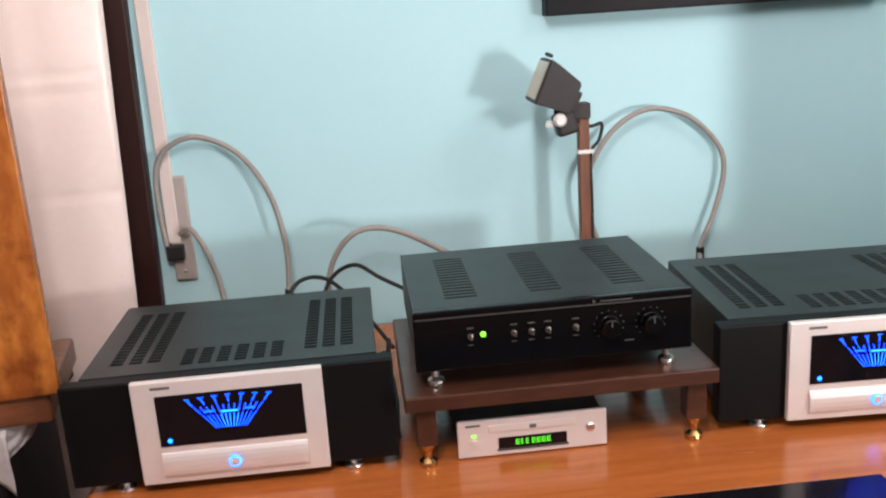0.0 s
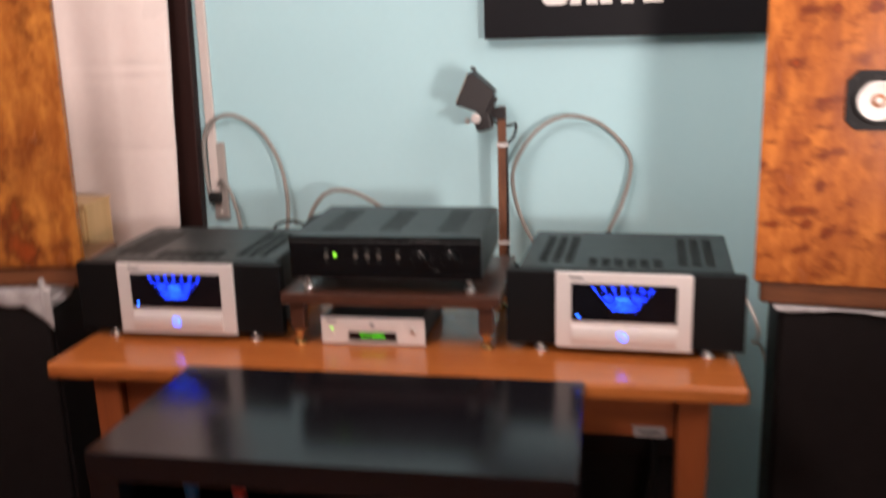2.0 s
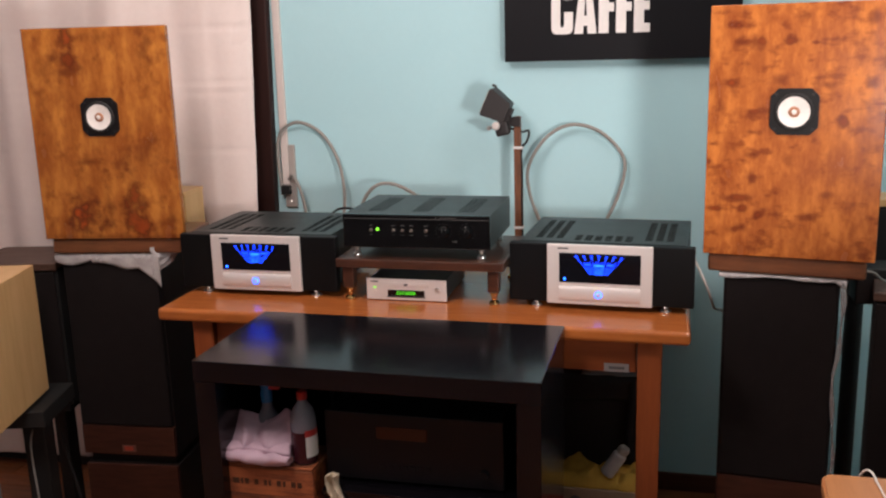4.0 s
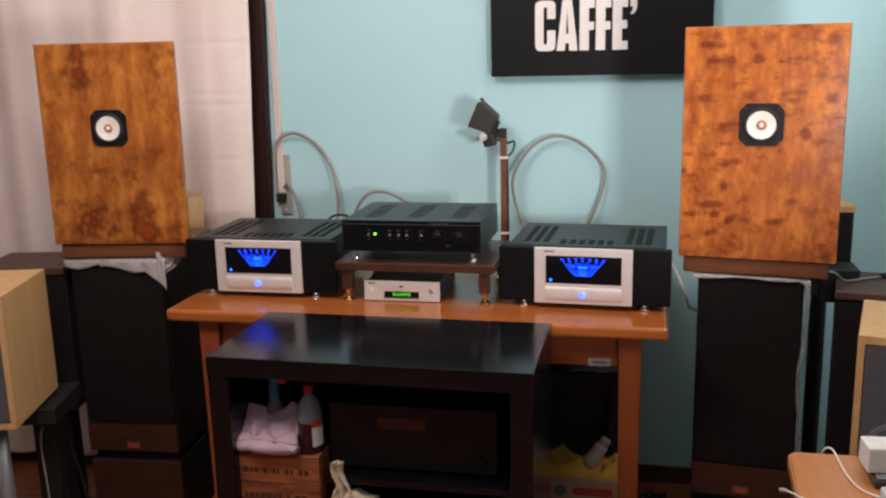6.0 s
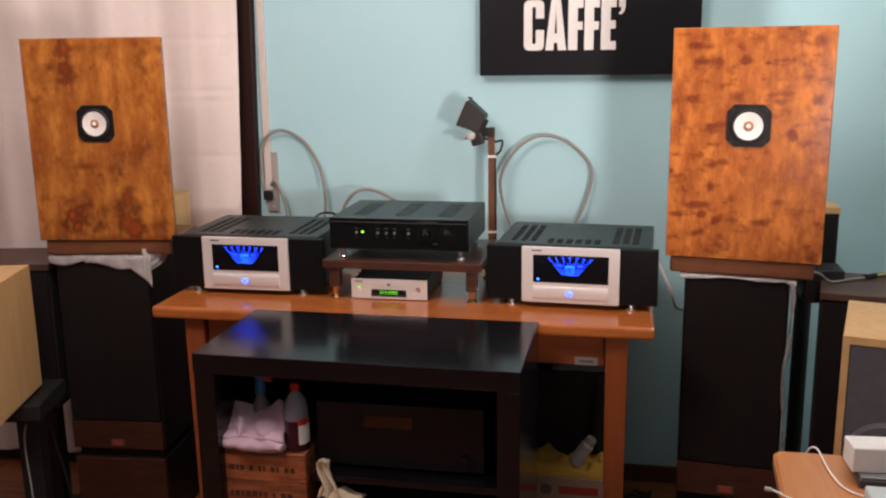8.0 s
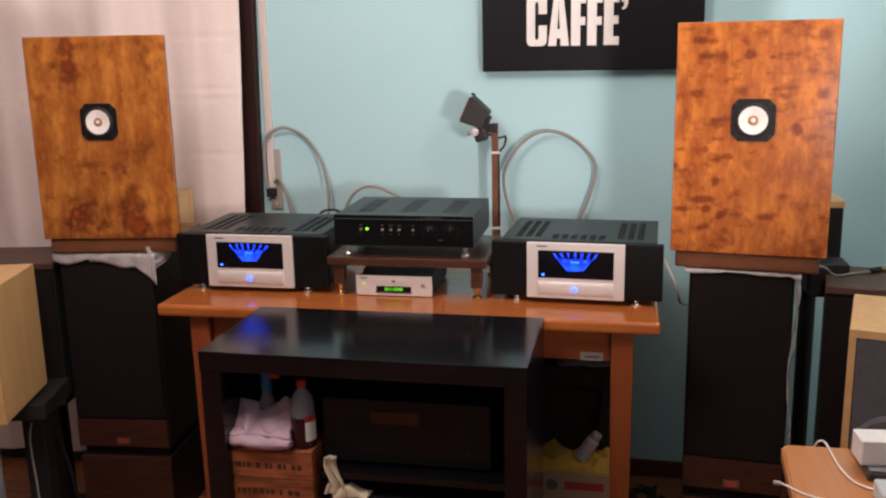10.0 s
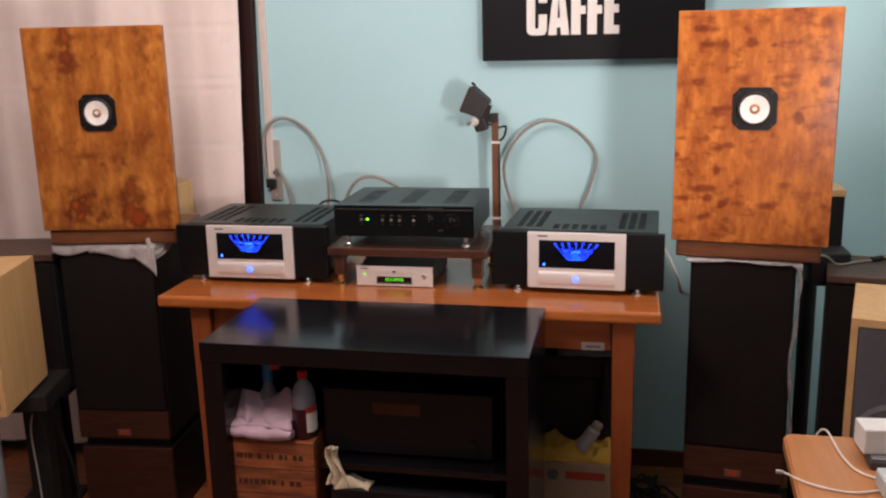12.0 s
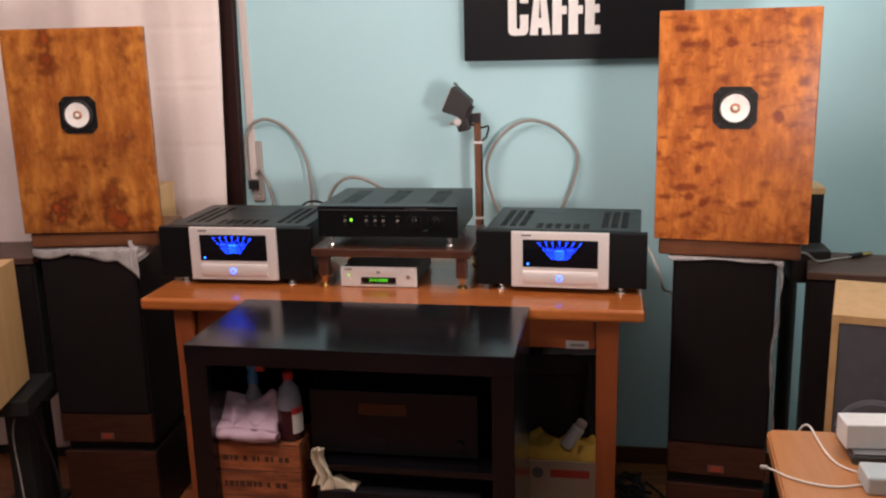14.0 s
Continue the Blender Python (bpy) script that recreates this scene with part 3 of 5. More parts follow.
        pts = [Vector((x0, -0.0061, z0)), Vector((x1, -0.0061, z1))]
        bm.faces.new([bm.verts.new(p) for p in (pts[0] + s, pts[0] - s, pts[1] - s, pts[1] + s)])

    for k in range(13):
        u = (k - 6) / 6
        xt, zt, xb, zb = u * 0.057, 0.1440 - 0.003 * abs(u), u * 0.021, 0.0965
        long = k % 2 == 0
        if long:
            stroke(fan, xt, zt, xt * 0.80 + xb * 0.20, zt * 0.80 + zb * 0.20, 0.0014)
            stroke(fan, xt - 0.0036, zt + 0.0015, xt + 0.0036, zt + 0.0015, 0.0013)
        stroke(fan, xt * 0.74 + xb * 0.26, zt * 0.74 + zb * 0.26, xt * 0.5 + xb * 0.5, zt * 0.5 + zb * 0.5, 0.0009)
        stroke(hot if abs(u) < 0.4 else fan, xt * 0.44 + xb * 0.56, zt * 0.44 + zb * 0.56, xb, zb, 0.0010)
    stroke(hot, -0.012, 0.1205, 0.012, 0.1205, 0.0030)
    stroke(fan, -0.036, 0.1225, -0.022, 0.1225, 0.0022)
    stroke(fan, 0.022, 0.1225, 0.036, 0.1225, 0.0022)
    part("meter_scale", fan, BLUE, face, "glowing blue meter lines")
    part("meter_centre", hot, BLUE_HOT, face, "brighter blue middle of the meter")
    for x, y in ((-0.165, 0.025), (0.165, 0.025), (-0.165, 0.33), (0.165, 0.33)):
        part("foot", cone_foot(x, y, 0.0, 0.0175, 0.014), CHROME, amp, "chrome foot")
    return amp


power_amplifier("black power amplifier with champagne faceplate and blue meter", (0.225, 1.342, 0.825), 0)
power_amplifier("black power amplifier with champagne faceplate, beside the burl baffle", (1.1735, 1.327, 0.825), -3.0)


# ---- shelf stand with the preamplifier ----
stand = thing("equipment_stand", "small walnut wooden stand on brass cone feet", "stand", (0.70, 1.316, 0.825))
part("shelf", box(-0.230, 0.230, 0.0, 0.345, 0.096, 0.120, 0.003), STAND_WOOD, stand)
for x, y in ((-0.200, 0.026), (0.200, 0.026), (-0.200, 0.31), (0.200, 0.31)):
    leg = part("leg", box(x - 0.015, x + 0.015, y - 0.015, y + 0.015, 0.037, 0.0955, 0.002), STAND_WOOD, stand)
    part("cone_foot", cone_foot(x, y, 0.0, 0.0365, 0.014), BRASS, leg, "brass cone foot")

DIM_METAL = mat("dull_nickel", (0.16, 0.14, 0.12), 0.4, metal=0.9)
pre = thing("preamplifier", "black preamplifier with gloss front and slotted top", "preamplifier", (0.692, 1.33, 0.945))
holes = []
for cx in (-0.125, 0.0, 0.125):
    for j in range(15):
        y = 0.055 + j * 0.0145
        holes.append((cx - 0.024, cx + 0.024, y, y + 0.0065))
part("cover", slotted(-0.198, 0.198, 0.014, 0.315, 0.117, 0.1195, holes), STEEL, pre, "dark slotted steel cover")
part("chassis", box(-0.196, 0.196, 0.014, 0.293, 0.032, 0.095, 0.001), INSIDE, pre)
for side in (-1, 1):
    part("side_panel", box(side * 0.198 - 0.0015, side * 0.198 + 0.0015, 0.014, 0.315, 0.032, 0.1197, 0.0008), STEEL, pre)
part("back_panel", box(-0.1965, 0.1965, 0.3135, 0.316, 0.032, 0.119), STEEL, pre)
front = part("front_panel", box(-0.201, 0.201, 0.0, 0.013, 0.030, 0.1205, 0.003), GLOSS_BLACK, pre, "gloss black front panel")
part("groove", box(-0.198, 0.198, -0.0008, 0.0002, 0.1085, 0.1105), mat("grey_edge_line", (0.05, 0.05, 0.05), 0.3), front)
part("power_light", lathe([(0.0042, 0), (0.0042, 0.0015), (0.003, 0.0025)], 16, pose(-0.103, 0.0, 0.081, 90)), GREEN_LED, front, "lit green power light")
for x in (-0.121, -0.059, -0.034, -0.010, 0.030):
    sw = part("toggle_switch", lathe([(0.0045, 0), (0.0045, 0.002), (0.0022, 0.003), (0.0016, 0.011), (0.0021, 0.013)], 14, pose(x, 0.0, 0.079, 90)), DIM_METAL, front, "small chrome toggle switch")
    part("print_bar", box(x - 0.005, x + 0.005, -0.0006, 0.0, 0.0905, 0.0925), PRINT, front)
    part("print_bar", box(x - 0.004, x + 0.004, -0.0006, 0.0, 0.0655, 0.0670), PRINT, front)
for x in (0.078, 0.139):
    knob = part("knob", lathe([(0.0155, 0), (0.0155, 0.004), (0.014, 0.005), (0.0135, 0.018), (0.012, 0.0195)], 28, pose(x, 0.0, 0.077, 90)), GLOSS_BLACK, front, "round black control knob")
    part("pointer", box(x - 0.0008, x + 0.0008, -0.0203, -0.0196, 0.080, 0.089), PRINT, knob)
    for k in range(11):
        a = math.radians(225 - 27 * k)
        part("tick", box(-0.0009, 0.0009, -0.0005, 0.0003, -0.0007, 0.0007), PRINT, front, m=Matrix.Translation((x + 0.0215 * math.cos(a), -0.0003, 0.077 + 0.0215 * math.sin(a))))
part("print_bar", box(0.055, 0.059, -0.0006, 0.0, 0.112, 0.116), PRINT, front)
part("print_bar", box(0.066, 0.113, -0.0006, 0.0, 0.1128, 0.1148), PRINT, front)
part("print_bar", box(0.101, 0.115, -0.0006, 0.0, 0.0505, 0.0525), PRINT, front)
for x, y in ((-0.172, 0.03), (0.172, 0.03), (-0.172, 0.27), (0.172, 0.27)):
    part("foot", cone_foot(x, y, 0.0, 0.031, 0.0125), CHROME, pre, "chrome cone foot")


# ---- compact disc player ----
cd = thing("disc_player", "small silver disc player with green display", "disc player", (0.657, 1.346, 0.825))
part("case", box(-0.107, 0.107, 0.008, 0.25, 0.004, 0.058, 0.002), LAMP_BLACK, cd, "black metal case")
face = part("faceplate", box(-0.112, 0.112, 0.0, 0.0075, 0.002, 0.0605, 0.0018), SILVER, cd, "silver front")
part("tray", box(-0.066, 0.064, -0.0022, -0.0002, 0.0405, 0.0515, 0.0006), SILVER, face)
part("tray_mark", box(-0.005, 0.005, -0.0027, -0.0023, 0.0425, 0.0485), PRINT_DARK, face)
part("display", box(-0.052, 0.051, -0.0012, -0.0002, 0.013, 0.0305, 0.0003), GLASS_BLACK, face)
digits = bmesh.new()
x = -0.026
for w, gap in ((0.006, 0.002), (0.003, 0.004), (0.0045, 0.0045), (0.006, 0.0015), (0.006, 0.0015), (0.006, 0.0015), (0.006, 0.0015)):
    for z in (0.0185, 0.022, 0.0255):
        box(x, x + w, -0.0016, -0.0013, z - 0.0008, z + 0.0008, bm=digits)
    box(x, x + 0.0014, -0.0016, -0.0013, 0.0187, 0.0253, bm=digits)
    x += w + gap
part("display_digits", digits, GREEN, face, "glowing green display segments")
part("display_bezel", box(-0.054, 0.053, -0.0014, -0.0002, 0.0095, 0.0125), PRINT, face)
part("play_button", lathe([(0.0065, 0), (0.0065, 0.003), (0.005, 0.0045)], 20, pose(0.087, 0.0, 0.034, 90)), CHROME, face)
part("power_button", lathe([(0.005, 0), (0.005, 0.003)], 16, pose(-0.088, 0.0, 0.026, 90)), SILVER, face)
part("power_light", box(-0.0915, -0.0845, -0.0012, -0.0002, 0.0345, 0.038), GREEN_LED, face, "lit green light")
part("maker_bar", box(-0.100, -0.078, -0.0006, -0.0001, 0.051, 0.0545), PRINT_DARK, face)
for x in (-0.085, 0.085):
    for y in (0.03, 0.22):
        part("foot", lathe([(0.011, 0), (0.011, 0.005)], 14, Matrix.Translation((x, y, 0))), RUBBER, cd)


# ---- work lamp on a wooden stick ----
work = thing("work_lamp", "black switched-off floodlight clamped on a wooden stick", "lamp", (0.877, 1.89, 0.825))
part("stick", box(-0.0105, 0.0105, -0.011, 0.011, 0.012, 0.448, 0.002), STICK, work, "thin brown wooden stick")
part("base", box(-0.05, 0.05, -0.045, 0.045, 0.0, 0.0118, 0.002), STICK, work)
head_pose = pose(-0.077, -0.020, 0.494, 0, -66, 0)
headm = bmesh.new()
ring0 = [(-0.043, -0.047, 0.0), (0.041, -0.047, 0.0), (0.041, 0.047, 0.0), (-0.043, 0.047, 0.0)]
ring1 = [(-0.045, -0.050, 0.014), (0.043, -0.050, 0.014), (0.043, 0.050, 0.014), (-0.045, 0.050, 0.014)]
ring2 = [(-0.040, -0.034, -0.062), (0.022, -0.034, -0.062), (0.022, 0.034, -0.062), (-0.040, 0.034, -0.062)]
vs = [[headm.verts.new(p) for p in r] for r in (ring2, ring0, ring1)]
for p, q in zip(vs, vs[1:]):
    for k in range(4):
        headm.faces.new((p[k], p[(k + 1) % 4], q[(k + 1) % 4], q[k]))
headm.faces.new(vs[0][::-1]), headm.faces.new(vs[2])
bmesh.ops.bevel(headm, geom=headm.edges[:], offset=0.003, segments=2, affect="EDGES")
lamp_head = part("lamp_head", headm, LAMP_BLACK, work, "black metal floodlight housing", m=head_pose)
part("front_glass", box(-0.037, 0.036, -0.042, 0.042, 0.0142, 0.0165, 0.001), CREAM, lamp_head, "cream front glass")
part("latch", box(0.046, 0.053, -0.008, 0.008, 0.004, 0.018, 0.002), LAMP_BLACK, lamp_head)
for y in (-0.02, 0.0, 0.02):
    part("cooling_fin", box(-0.034, 0.006, y - 0.002, y + 0.002, -0.072, -0.0615, 0.001), LAMP_BLACK, lamp_head)
part("junction_box", box(-0.062, -0.020, -0.050, -0.012, 0.388, 0.430, 0.006), LAMP_BLACK, work, m=pose(-0.01, 0, 0, 0, -14, 0) @ pose(0.11, 0, 0.0))
part("bracket", box(-0.060, 0.012, -0.018, -0.0115, 0.418, 0.448, 0.002), LAMP_BLACK, work)
part("wing_knob", lathe([(0.011, 0), (0.013, 0.003), (0.012, 0.012), (0.008, 0.015)], 18, pose(-0.058, -0.052, 0.424, 90)), SILVER, work, "silver round adjusting knob")
part("bolt", lathe([(0.007, 0), (0.007, 0.012)], 12, pose(-0.079, -0.050, 0.418, 90)), CHROME, work)
part("lead", tube([(-0.03, -0.005, 0.415), (0.012, -0.006, 0.401), (0.036, -0.006, 0.404), (0.030, -0.006, 0.372), (0.013, -0.006, 0.345), (0.0135, -0.006, 0.25), (0.0135, -0.006, 0.03)], 0.0035), RUBBER, work, "black lamp lead")
for z in (0.352, 0.098):
    part("cable_clip", box(-0.013, 0.0175, -0.0125, 0.0125, z - 0.004, z + 0.004, 0.001), WHITE_PLASTIC, work, "white cable clip")


# ---- braided mains cables ----
def mains(label, pts, plug_at=None, r=0.0056):
    c = thing("mains_cable", label, "cable", (0, 0, 0), 0, "braided mains cables")
    part("cord", tube(pts, r, 12, 10), CABLE, c, smooth=True)
    if plug_at:
        x, y, z = plug_at
        part("plug", lathe([(0.016, 0), (0.016, 0.012), (0.009, 0.022), (0.0085, 0.05)], 14, Matrix.Translation((x, y, z))), RUBBER, c, "black plug")
    return c


mains("beige braided mains cable looping from the duct to the amplifier", [(0.033, 1.990, 1.00), (0.026, 1.988, 1.11), (0.033, 1.985, 1.195), (0.069, 1.980, 1.238), (0.126, 1.975, 1.250), (0.198, 1.970, 1.212), (0.251, 1.965, 1.128), (0.273, 1.955, 1.02), (0.272, 1.93, 0.93), (0.272, 1.85, 0.90), (0.275, 1.71, 0.90)], (0.272, 1.93, 0.885))
mains("beige braided mains cable hanging from the socket", [(0.062, 1.985, 1.055), (0.088, 1.965, 1.067), (0.120, 1.95, 1.01), (0.140, 1.93, 0.93), (0.14, 1.89, 0.86), (0.16, 1.87, 0.833), (0.30, 1.85, 0.833)])
mains("beige braided mains cable arching behind the preamplifier", [(0.34, 1.85, 0.834), (0.350, 1.86, 0.90), (0.362, 1.87, 0.985), (0.395, 1.87, 1.040), (0.44, 1.87, 1.062), (0.505, 1.86, 1.052), (0.600, 1.83, 1.005), (0.66, 1.78, 0.985), (0.69, 1.70, 0.995), (0.69, 1.63, 1.0)])
mains("beige braided mains cable in a big loop to the amplifier", [(1.03, 1.80, 0.834), (0.985, 1.90, 0.875), (0.930, 1.945, 0.950), (0.900, 1.955, 1.04), (0.901, 1.96, 1.11), (0.943, 1.965, 1.185), (1.000, 1.97, 1.229), (1.060, 1.975, 1.238), (1.130, 1.98, 1.212), (1.190, 1.985, 1.150), (1.202, 1.985, 1.09), (1.178, 1.98, 1.00), (1.146, 1.97, 0.93), (1.138, 1.90, 0.90), (1.135, 1.69, 0.90)], (1.146, 1.967, 0.885))
signal = thing("signal_cables", "tangle of black signal leads behind the stand", "cable")
for pts in ([(0.33, 1.80, 0.90), (0.36, 1.83, 0.975), (0.41, 1.82, 1.005), (0.46, 1.78, 0.985), (0.55, 1.70, 0.955)],
            [(0.27, 1.75, 0.93), (0.30, 1.80, 0.985), (0.36, 1.83, 0.975), (0.43, 1.80, 0.90), (0.47, 1.74, 0.86)],
            [(0.46, 1.60, 0.93), (0.455, 1.55, 0.90), (0.462, 1.45, 0.885), (0.458, 1.40, 0.85), (0.462, 1.50, 0.835)],
            [(0.45, 1.62, 0.90), (0.462, 1.52, 0.875), (0.456, 1.44, 0.86), (0.462, 1.42, 0.834)],
            [(0.94, 1.60, 0.94), (0.945, 1.56, 0.90), (0.95, 1.62, 0.865), (0.94, 1.66, 0.834)],
            [(0.93, 1.64, 0.93), (0.95, 1.62, 0.91), (0.96, 1.68, 0.88), (0.95, 1.72, 0.834)]):
    part("lead", tube(pts, 0.004), RUBBER, signal)


# ---- low black table with the things in it ----
bench = thing("low_table", "black lacquered open table with thick top and sides", "table", (0.704, 0.798, 0), -0.6)
part("tabletop", box(-0.395, 0.395, 0.0, 0.388, 0.779, 0.828, 0.002), LACQUER, bench)
for x in (-0.371, 0.365):
    part("side_panel", box(x - 0.023, x + 0.029, 0.002, 0.386, 0.0, 0.7785, 0.002), LACQUER, bench)
part("back_panel", box(-0.345, 0.340, 0.370, 0.384, 0.02, 0.7785, 0.001), LACQUER, bench)
part("shelf", box(-0.345, 0.340, 0.02, 0.369, 0.265, 0.285, 0.001), LACQUER, bench)
part("shelf", box(-0.120, 0.340, 0.05, 0.369, 0.500, 0.516, 0.001), LACQUER, bench)
part("divider", box(-0.134, -0.122, 0.16, 0.369, 0.2855, 0.7785, 0.001), LACQUER, bench)

deck = thing("tape_deck", "dark tape deck with a dim amber window on the shelf", "tape deck", (0.79, 0.90, 0.516))
part("case", box(-0.205, 0.205, 0.012, 0.255, 0.010, 0.170, 0.003), DARK_GEAR, deck)
dface = part("front_panel", box(-0.21, 0.21, 0.0, 0.0115, 0.008, 0.172, 0.002), DARK_GEAR, deck)
part("window", box(-0.085, 0.035, -0.0015, -0.0002, 0.112, 0.142, 0.0004), AMBER, dface, "dim amber cassette window")
for k in range(7):
    part("key", box(-0.08 + k * 0.018, -0.066 + k * 0.018, -0.004, -0.0002, 0.040, 0.050, 0.001), DARK_GEAR, dface)
part("knob", lathe([(0.011, 0), (0.010, 0.012)], 16, pose(0.165, 0, 0.045, 90)), DARK_GEAR, dface)
for x in (-0.17, 0.17):
    for y in (0.03, 0.22):
        part("foot", lathe([(0.014, 0), (0.014, 0.0095)], 12, Matrix.Translation((x, y, 0))), RUBBER, deck)
deck2 = thing("receiver", "dark audio receiver on the lower shelf", "receiver", (0.81, 0.832, 0.285))
part("case", box(-0.195, 0.20, 0.012, 0.30, 0.010, 0.168, 0.003), DARK_GEAR, deck2)
rface = part("front_panel", box(-0.20, 0.205, 0.0, 0.0115, 0.008, 0.170, 0.002), DARK_GEAR, deck2)
part("knob", lathe([(0.016, 0), (0.015, 0.016)], 18, pose(-0.10, 0, 0.085, 90)), DIM_METAL, rface)
part("trim", box(-0.195, 0.20, -0.0008, 0.0, 0.135, 0.138), mat("grey_trim", (0.08, 0.07, 0.065), 0.3, metal=0.6), rface)
for x in (-0.17, 0.17):
    for y in (0.03, 0.22):
        part("foot", lathe([(0.014, 0), (0.014, 0.0095)], 12, Matrix.Translation((x, y, 0))), RUBBER, deck2)

crate = thing("wooden_crate", "old brown wooden crate with faded black stencilling", "crate", (0.452, 0.835, 0.285))
for k in range(4):
    z = 0.003 + k * 0.069
    bd = part("front_board", box(-0.118, 0.118, 0.0, 0.010, z, z + 0.067, 0.0015), CRATE, crate)
    random.seed(20 + k)
    x = -0.10 + random.random() * 0.02
    rowz = z + 0.032
    while x < 0.085 and k > 0:
        w = random.uniform(0.006, 0.016)
        part("stencil_bar", box(x, x + w, -0.0006, 0.0002, rowz - 0.007, rowz + 0.007), CRATE_INK, bd)
        x += w + random.choice((0.004, 0.004, 0.014))
    part("back_board", box(-0.118, 0.118, 0.120, 0.129, z, z + 0.067, 0.0015), CRATE, crate)
    for side in (-1, 1):
        part("side_board", box(side * 0.113 - 0.005, side * 0.113 + 0.005, 0.0105, 0.1195, z, z + 0.067, 0.0015), CRATE, crate)
part("lid", box(-0.1175, 0.1175, 0.0005, 0.1285, 0.2785, 0.2845, 0.0015), CRATE, crate)
CT = 0.285 + 0.2845

towel = thing("towel", "lilac towel folded and bunched on the crate", "towel", (0, 0, CT))


def layer(z0, shift, reach):
    def fn(u, v):
        x = 0.331 + 0.178 * u + shift
        y = 0.846 - reach + 0.105 * v
        lift = 0.010 * noise.noise(Vector((u * 3.5, v * 3, z0 * 90)))
        curl = 0.006 * max(0, 0.18 - v) / 0.18
        return Vector((x + 0.006 * math.sin(v * 7 + z0 * 60), y - 0.007 * math.sin(u * 8 + z0 * 200), z0 + 0.005 + abs(lift) - curl))
    return fn


for k, reach in enumerate((0.012, 0.020, 0.010)):
    part("fold", sheet(layer(0.010 + 0.013 * k, 0.002 * k, reach), 30, 16, 0.009), LILAC, towel, smooth=True)


def draped(u, v):
    x = 0.347 + 0.158 * u + 0.010 * (1 - v) * math.sin(u * 9)
    ridge = 0.068 - 0.020 * math.exp(-((u - 0.55) / 0.25) ** 2) + 0.010 * math.exp(-((u - 0.90) / 0.1) ** 2)
    z = 0.040 + (ridge - 0.006) * v ** 0.8
    y = 0.853 + 0.060 * v + 0.012 * math.sin(u * 15 + 2 * v) * (1 - 0.5 * v) + 0.006 * noise.noise(Vector((u * 7, v * 5, 1)))
    return Vector((x + 0.02 * v * (0.4 - u), y, z))


def rolled(u, v):
    a = -0.6 + v * 6.6
    r = (0.0125 - 0.0055 * v) * (1 + 0.7 * noise.noise(Vector((u * 7, 0.4, v * 3))))
    sag = 0.006 * math.sin(u * 9) - 0.010 * u
    return Vector((0.322 + 0.196 * u + 0.004 * math.sin(v * 6), 0.836 + sag + r * math.cos(a), 0.019 + 0.007 * noise.noise(Vector((u * 6, 3, v))) + r * math.sin(a)))


part("rolled_hem", sheet(rolled, 36, 30, 0.003), LILAC, towel, smooth=True)
part("drape", sheet(draped, 44, 24, 0.006), LILAC, towel, smooth=True)
part("back_drape", sheet(lambda u, v: Vector((0.352 + 0.145 * u, 0.918 + 0.035 * v, 0.040 + (0.055 - 0.020 * math.exp(-((u - 0.55) / 0.22) ** 2)) * (1 - v))), 30, 10, 0.006), LILAC, towel, smooth=True)

spray = thing("spray_bottle", "clear spray bottle with a blue trigger head", "bottle", (0.425, 0.930, CT))
part("body", lathe([(0.026, 0), (0.028, 0.01), (0.028, 0.075), (0.014, 0.105), (0.012, 0.118)], 20), CLEAR, spray)
part("head", lathe([(0.013, 0.118), (0.014, 0.140), (0.011, 0.150), (0.014, 0.165), (0.012, 0.172)], 16), BLUE_PLASTIC, spray, "blue trigger head")
part("nozzle", box(0.0, 0.034, -0.007, 0.007, 0.150, 0.166, 0.003), RED_CAP, spray, "red nozzle")
bottle = thing("bottle", "cloudy plastic bottle with red cap and plum liquid", "bottle", (0.537, 0.878, CT))
part("body", lathe([(0.026, 0), (0.029, 0.006), (0.030, 0.08), (0.030, 0.105), (0.024, 0.130), (0.011, 0.148), (0.010, 0.154)], 24), CLEAR, bottle, smooth=True)
part("liquid", lathe([(0.0302, 0.004), (0.0306, 0.008), (0.0306, 0.078), (0.030, 0.080)], 24), PLUM, bottle, "dark plum liquid")
part("cap", lathe([(0.012, 0.153), (0.012, 0.170), (0.010, 0.172)], 16), RED_CAP, bottle, "red screw cap")
lab = bmesh.new()
for z0, z1, _ in ((0.020, 0.082, 0),):
    r = 0.0312
    cols = [[lab.verts.new((r * math.cos(a), r * math.sin(a), z)) for z in (z0, z1)] for a in (math.radians(-62 + 10 * k) for k in range(8))]
    for p, q in zip(cols, cols[1:]):
        lab.faces.new((p[0], q[0], q[1], p[1]))
part("label", lab, WHITE_PLASTIC, bottle, "white paper label")
lab = bmesh.new()
cols = [[lab.verts.new((0.0316 * math.cos(a), 0.0316 * math.sin(a), z)) for z in (0.070, 0.086)] for a in (math.radians(-64 + 10 * k) for k in range(8))]
for p, q in zip(cols, cols[1:]):
    lab.faces.new((p[0], q[0], q[1], p[1]))
part("label_band", lab, RED_CAP, bottle, "red band on the label")

rag = thing("rag", "crumpled cream rag standing up on the receiver", "cloth", (0.628, 0.848, 0.4555))
part("hang", sheet(lambda u, v: Vector((-0.028 + 0.050 * u * (1 - 0.45 * v) + 0.006 * math.sin(v * 6), 0.010 * math.sin(u * 11 + v * 3) - 0.010 * (1 - v) + 0.005 * noise.noise(Vector((u * 5, v * 7, 4))), 0.004 + 0.094 * v)), 20, 26, 0.007), RAG, rag, smooth=True)
part("tail", heap(0.0, 0.080, -0.014, 0.034, lambda u, w: 0.016 + 0.008 * math.sin(u * 6), 12, 0.018, 22, 16, 0.18), RAG, rag, smooth=True)


